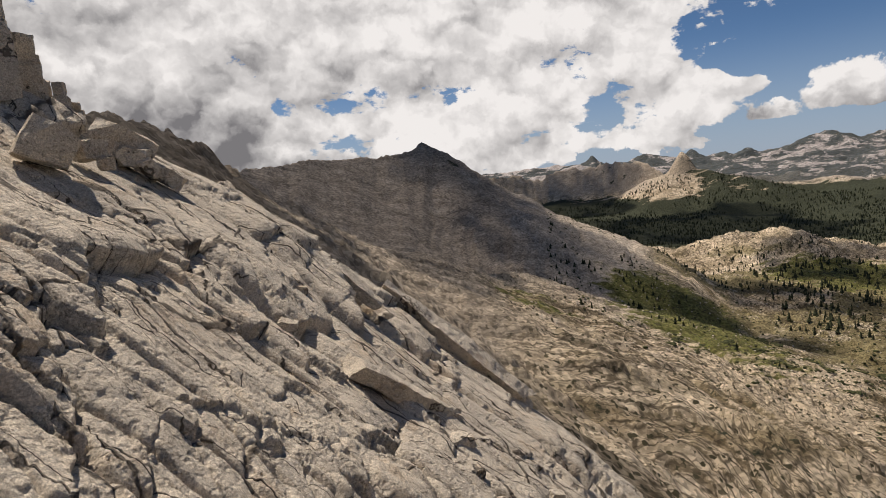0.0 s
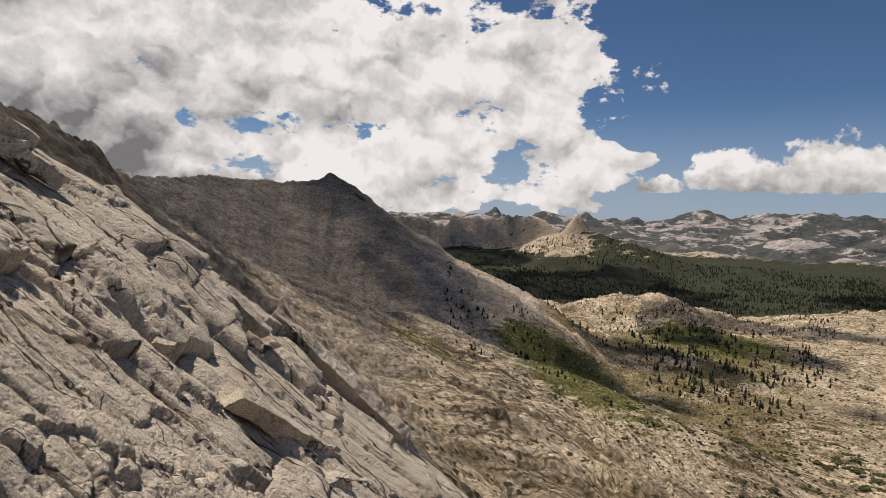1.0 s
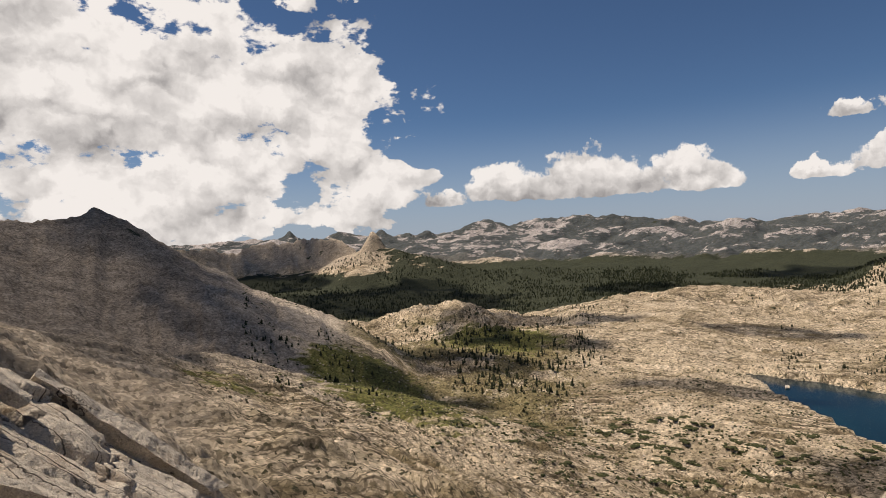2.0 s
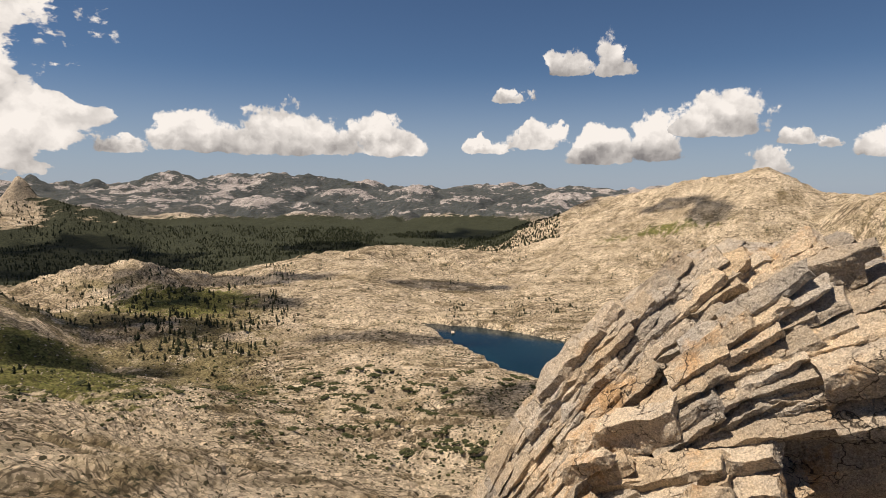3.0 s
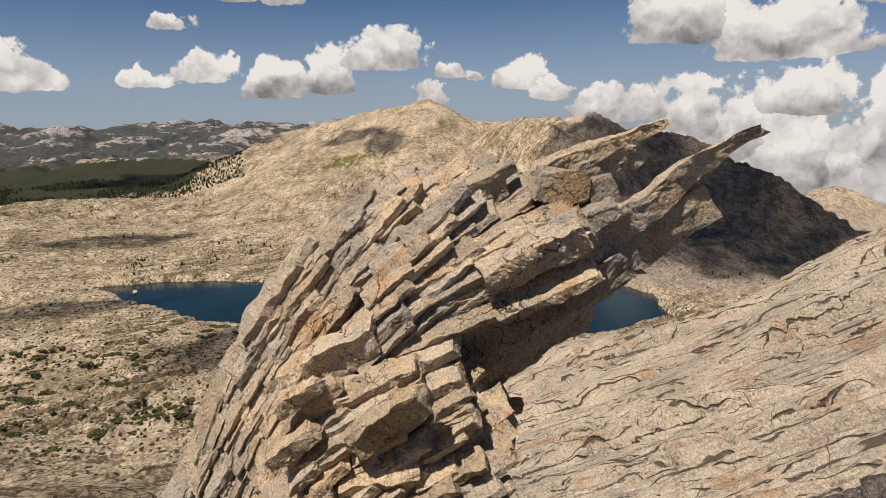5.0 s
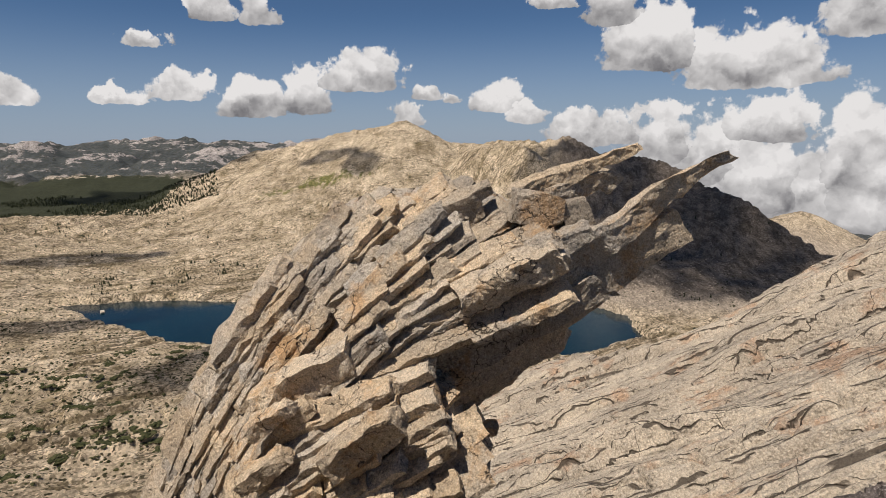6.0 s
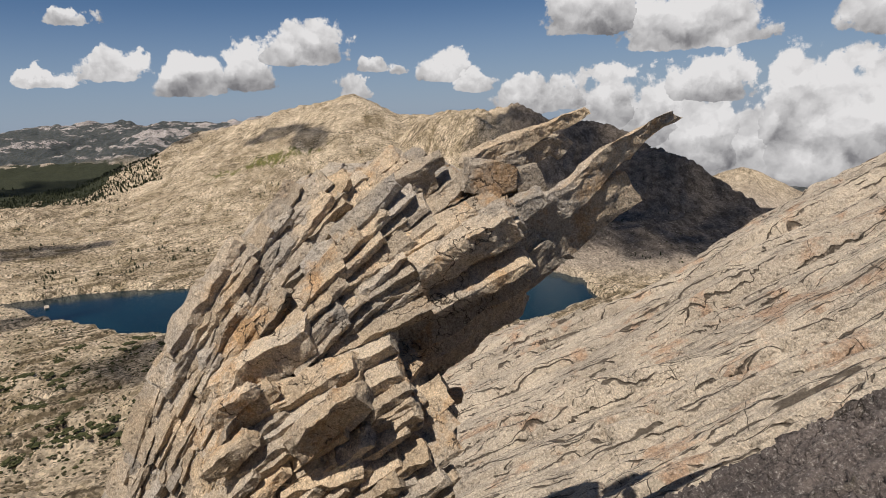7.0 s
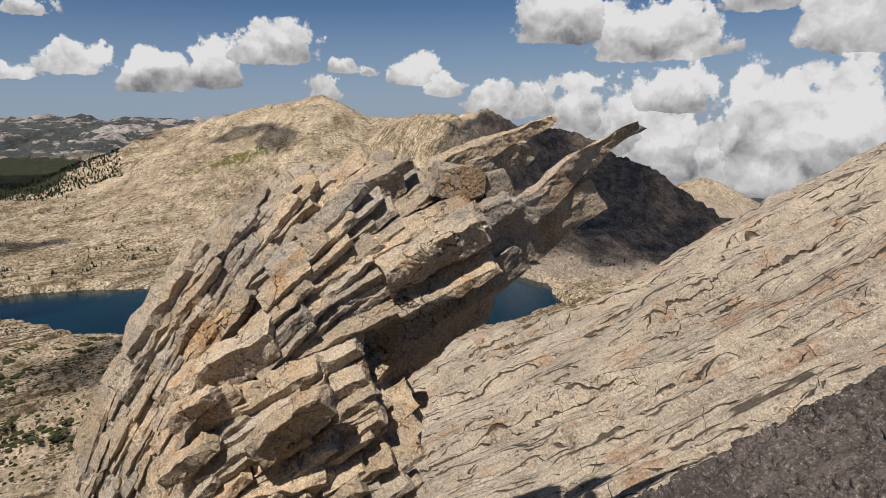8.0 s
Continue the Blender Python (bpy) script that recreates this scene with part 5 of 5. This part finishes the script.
for k, (a, e, r, size, tilt) in enumerate(((-34.8, 13.0, 17.0, (1.0, 1.0, 2.6), 6), (-33.0, 10.9, 17.5, (0.8, 0.8, 1.8), -5), (-36.4, 14.4, 17.5, (1.2, 1.1, 3.0), 4), (-30.9, 8.4, 17.5, (0.40, 0.45, 1.15), 8), (-30.1, 7.6, 17.8, (0.32, 0.4, 0.7), -8))):
    pinnacle(at(a, r, e), size, 40 + k, 90 - a, tilt - 8)
for k, (a, e, r, size, turn, tilt) in enumerate(((-27.6, 4.6, 27, (2.6, 1.8, 1.5), 30, 25), (-26.9, 3.5, 24, (1.1, 1.0, 0.9), 10, 10), (-30.2, 4.2, 22, (1.1, 0.9, 0.8), 70, 0), (-33.0, 4.6, 20, (1.6, 1.2, 1.5), 40, 30),
                                                    (-29.0, 3.0, 20, (0.6, 0.5, 0.5), 20, 0), (-26.0, 2.6, 23, (0.9, 0.7, 0.6), 50, 40), (-24.5, 1.6, 22, (1.3, 0.7, 0.8), 15, 35))):
    rock_at("boulder", on_slope(WEST, a, e, 0.25), tuple(0.56 * c for c in size), 60 + k, turn, tilt, "rounded granite boulder lodged on the slope", "boulder", "boulders on the slope")
for k, (a, e, size, turn, tilt) in enumerate(((-1.5, -22.5, (0.75, 0.5, 0.4), 60, 20), (-0.5, -25.0, (0.6, 0.5, 0.35), 35, 10), (1.8, -25.5, (0.6, 0.5, 0.4), 80, 15), (3.6, -27.0, (0.35, 0.3, 0.25), 20, 0), (0.6, -28.0, (0.45, 0.4, 0.3), 45, 10),
                                                 (-14.5, -9.5, (0.5, 0.45, 0.4), 25, 10), (-15.6, -12.5, (0.4, 0.3, 0.25), 5, 10), (9.0, -30.0, (0.3, 0.3, 0.22), 5, 10))):
    rock_at("boulder", on_slope(WEST, a, e, 0.05), size, 80 + k, turn, tilt, "pale cracked granite block lodged below a ledge", "boulder", "blocks below the ledge")


def rim_slab(a, b, wide, thick, roll, seed, lift=0.5):
    """A long slab on edge along the rim of the west slope, between two directions."""
    p, q = on_slope(WEST, *a, lift), on_slope(WEST, *b, lift - 0.1)
    bm = chipped((q - p).length, wide, thick, seed, 0.75, 6, 0.05, 0.14)
    me = bpy.data.meshes.new("rim_slab")
    bm.to_mesh(me)
    bm.free()
    me.materials.append(M_FACE)
    ob = new("rim_slab", me)
    ob.matrix_world = span(p, q, roll)
    tagged(ob, "long granite slab standing on edge along the slope's rim", "rock slab", "slabs on the rim")


rim_slab((-6.8, -11.2), (6.2, -22.4), 0.7, 0.55, 20, 131)
rim_slab((-12.0, -8.6), (-7.6, -12.6), 0.5, 0.35, 12, 132)
rim_slab((-10.5, -17.2), (-1.0, -22.6), 0.9, 0.42, 8, 133, 0.12)


# ---- trees and shrubs ----
def leaf_material(name, dark, light):
    m, g = material(name)
    co = g.add("ShaderNodeNewGeometry").outputs["Position"]
    isl = g.add("ShaderNodeNewGeometry").outputs["Random Per Island"]
    c = g.mix(g.ramp(g.math("ADD", g.math("MULTIPLY", isl, 0.6), g.math("MULTIPLY", g.noise(co, 0.8, 4.0), 0.4)), 0.2, 0.8), rgb(*dark), rgb(*light))
    finish(g, c, 0.9, g.noise(co, 3.0, 3.0), 0.6, 0.3, 0.1)
    return m


M_PINE = leaf_material("pine_needles", (0.020, 0.026, 0.014), (0.055, 0.060, 0.032))
M_SHRUB = leaf_material("dwarf_pine_needles", (0.030, 0.036, 0.016), (0.085, 0.085, 0.038))
M_TRUNK = rock_material("pine_bark", (0.16, 0.11, 0.075), (0.11, 0.08, 0.06), (0.2, 0.12, 0.07), 2.0, 0.3, 0.3)


def conifer_shape(rnd, tall, tiers, sides):
    """Rough crown of drooping tiers: lists of places and faces, standing on z = 0."""
    vs, fs = [], []
    rad = tall * rnd.uniform(0.20, 0.32)
    for t in range(tiers):
        z0, z1 = tall * (0.10 + 0.80 * t / tiers), tall * (0.10 + 0.80 * (t + 1.7) / tiers)
        r0 = rad * (1 - 0.78 * t / tiers)
        b = len(vs)
        for k in range(sides):
            a = 2 * math.pi * (k + 0.5 * t) / sides + rnd.uniform(-0.2, 0.2)
            q = r0 * rnd.uniform(0.65, 1.25)
            vs.append((q * math.cos(a), q * math.sin(a), z0 + tall * rnd.uniform(-0.04, 0.05)))
        vs.append((rnd.uniform(-0.05, 0.05) * tall * 0.3, rnd.uniform(-0.05, 0.05) * tall * 0.3, min(z1, tall)))
        for k in range(sides):
            fs.append((b + k, b + (k + 1) % sides, b + sides))
        fs.append(tuple(b + k for k in reversed(range(sides))))
    return vs, fs


def ground_at(x, y):
    z, _, _ = ground_height(np.array(x, float), np.array(y, float))
    return z


def scatter(rnd, count, az, dist, keep=None):
    """Places on the ground within a stretch of azimuth and distance."""
    a = np.radians(rnd.uniform(az[0], az[1], count))
    r = np.sqrt(rnd.uniform(dist[0] ** 2, dist[1] ** 2, count))
    x, y = r * np.sin(a), r * np.cos(a)
    ok = lake_distance(x, y) > 10
    if keep is not None:
        ok &= keep(x, y, np.degrees(a), r)
    x, y = x[ok], y[ok]
    return np.stack([x, y, ground_at(x, y)], -1)


def wood(name, places, tall, label, seed, tiers=3, sides=5):
    rnd = random.Random(seed)
    kinds = [conifer_shape(rnd, 1.0, tiers, sides) for _ in range(8)]
    vs, fs = [], []
    for p in places:
        v, f = rnd.choice(kinds)
        h = tall * rnd.uniform(0.55, 1.3)
        w = h * rnd.uniform(0.9, 1.4)
        b = len(vs)
        vs.extend((p[0] + w * q[0], p[1] + w * q[1], p[2] - 0.3 + h * q[2]) for q in v)
        fs.extend(tuple(b + i for i in face) for face in f)
    me = bpy.data.meshes.new(name)
    me.from_pydata(vs, [], fs)
    me.materials.append(M_PINE)
    tagged(new(name, me), label, "trees", kind="stuff")


def forest_keep(x, y, a, r):
    rim = 1600 + 14 * np.abs(a - 32) + 50 * np.clip(a - 45, 0, 9)
    return (r > rim) & (fbm(x / 120, y / 120, 4, seed=401) > -0.35)


def patchy(scale, level, seed):
    return lambda x, y, a, r: fbm(x / scale, y / scale, 4, seed=seed) > level


rng = np.random.default_rng(7)
wood("forest_trees", np.concatenate([scatter(rng, 8500, (6, 50), (1600, 2900), forest_keep), scatter(rng, 5200, (44, 69), (2150, 2800), patchy(150, -0.2, 402))]), 9.5, "dark conifer forest on the valley floor", 1, 2, 5)
wood("bench_trees", np.concatenate([scatter(rng, 1500, (20, 44), (1080, 1700), patchy(60, 0.05, 403)), scatter(rng, 500, (10, 30), (620, 1000), patchy(60, 0.2, 411)), scatter(rng, 420, (58, 76), (1150, 1350), patchy(50, 0.1, 404)),
                                    scatter(rng, 500, (62, 90), (1500, 2100), patchy(90, 0.25, 405)), scatter(rng, 600, (46, 62), (1250, 1900), patchy(70, 0.30, 406)), scatter(rng, 350, (98, 118), (1000, 1500), patchy(60, 0.2, 409))]), 7.0, "scattered stunted conifers on the granite bench", 2)


def build_tree(seed, tall):
    """One whitebark pine: a trunk and a ragged crown."""
    rnd = random.Random(seed)
    root = new("pine_tree")
    bm = bmesh.new()
    bmesh.ops.create_cone(bm, cap_ends=True, segments=6, radius1=0.05 * tall, radius2=0.015 * tall, depth=0.8 * tall)
    bmesh.ops.translate(bm, vec=(0, 0, 0.36 * tall), verts=bm.verts)
    part("trunk", bm, M_TRUNK, root)
    vs, fs = conifer_shape(rnd, tall, 5, 7)
    me = bpy.data.meshes.new("crown")
    me.from_pydata(vs, [], fs)
    me.materials.append(M_PINE)
    ob = new("crown", me)
    ob.parent = root
    return tagged(root, "small dark green pine standing on pale granite", "tree", "pines in the basin")


def build_shrub(seed):
    """A low mat of dwarf pine: many small clumps."""
    rnd = random.Random(seed)
    bm = bmesh.new()
    for _ in range(26):
        a, q = rnd.uniform(0, 2 * math.pi), math.sqrt(rnd.random())
        m = Matrix.Translation((2.6 * q * math.cos(a), 1.3 * q * math.sin(a), 0.35 + 0.35 * (1 - q))) @ Matrix.Diagonal((rnd.uniform(0.4, 0.8), rnd.uniform(0.3, 0.6), rnd.uniform(0.3, 0.7), 1))
        bmesh.ops.create_icosphere(bm, subdivisions=1, radius=1.0, matrix=m)
    for v in bm.verts:
        v.co += noise.noise_vector(v.co * 2.0 + Vector((seed, 0, 0))) * 0.25
    me = bpy.data.meshes.new("dwarf_pine")
    bm.to_mesh(me)
    bm.free()
    me.materials.append(M_SHRUB)
    return tagged(new("dwarf_pine", me), "low dark green mat of dwarf pine on gravel", "shrub", "dwarf pines in the basin")


def plant(kinds, places, size, seed, low=1.0):
    rnd = random.Random(seed)
    for k, p in enumerate(places):
        s = rnd.uniform(*size)
        m = Matrix.Translation((p[0], p[1], p[2] - 0.1)) @ Matrix.Rotation(rnd.uniform(0, 6.28), 4, "Z")
        ob = kinds[k % len(kinds)] if k < len(kinds) else copy_thing(kinds[k % len(kinds)], m)
        ob.matrix_basis = m
        ob.scale = (s, s, low * s * rnd.uniform(0.85, 1.15))


plant([build_tree(k, 9.0) for k in range(5)], scatter(rng, 900, (27.5, 42), (900, 1350), patchy(55, 0.08, 407))[:240], (0.8, 1.5), 3)
plant([build_shrub(k) for k in range(6)], np.concatenate([scatter(rng, 1300, (43, 67), (560, 860), patchy(26, 0.16, 408))[:230], scatter(rng, 240, (20, 43), (560, 820), patchy(30, 0.15, 410))[:65]]), (1.3, 3.5), 4, 0.55)

# the islet in the lake
rock_at("islet", at(58.9, 1090, -14.5) * 1.0, (16.0, 7.0, 5.0), 95, 30, 0, "low pale granite islet in the lake", "islet", mat=M_SLAB).location.z = LAKE_Z


# ---- stones and low shrubs strewn over the basin ----
def strew(name, places, size, mat, label, category, seed, squash=0.6):
    rnd = random.Random(seed)
    bm = bmesh.new()
    bmesh.ops.create_icosphere(bm, subdivisions=1, radius=0.5)
    ball = [v.co.copy() for v in bm.verts]
    tris = [tuple(v.index for v in f.verts) for f in bm.faces]
    bm.free()
    vs, fs = [], []
    for p in places:
        s = rnd.uniform(*size)
        a, k = rnd.uniform(0, 6.28), rnd.uniform(0.6, 1.0)
        ca, sa = math.cos(a), math.sin(a)
        b = len(vs)
        for q in ball:
            j = rnd.uniform(0.7, 1.25)
            x, y, z = q.x * s * j, q.y * s * j * k, q.z * s * squash * j
            vs.append((p[0] + x * ca - y * sa, p[1] + x * sa + y * ca, p[2] + z + 0.15 * s * squash))
        fs.extend(tuple(b + i for i in t) for t in tris)
    me = bpy.data.meshes.new(name)
    me.from_pydata(vs, [], fs)
    me.materials.append(mat)
    tagged(new(name, me), label, category, kind="stuff")


strew("scattered_stones", np.concatenate([scatter(rng, 1500, (8, 66), (520, 1100)), scatter(rng, 500, (20, 60), (1100, 1700)), scatter(rng, 500, (100, 122), (950, 1500))]), (1.2, 3.6), M_SLAB, "pale granite boulders strewn over the basin", "stones", 21, 0.7)
strew("low_shrubs", np.concatenate([scatter(rng, 2600, (10, 67), (520, 1150), patchy(50, -0.05, 421)), scatter(rng, 2600, (26, 68), (520, 980), patchy(28, 0.08, 425)), scatter(rng, 1500, (22, 76), (1150, 1900), patchy(80, 0.0, 422)), scatter(rng, 1500, (68, 100), (1300, 2300), patchy(110, 0.05, 423)),
                                    scatter(rng, 700, (98, 120), (950, 1700), patchy(80, 0.0, 424))]), (1.4, 5.0), M_SHRUB, "low dark shrubs dotted over the granite", "shrubs", 22, 0.6)
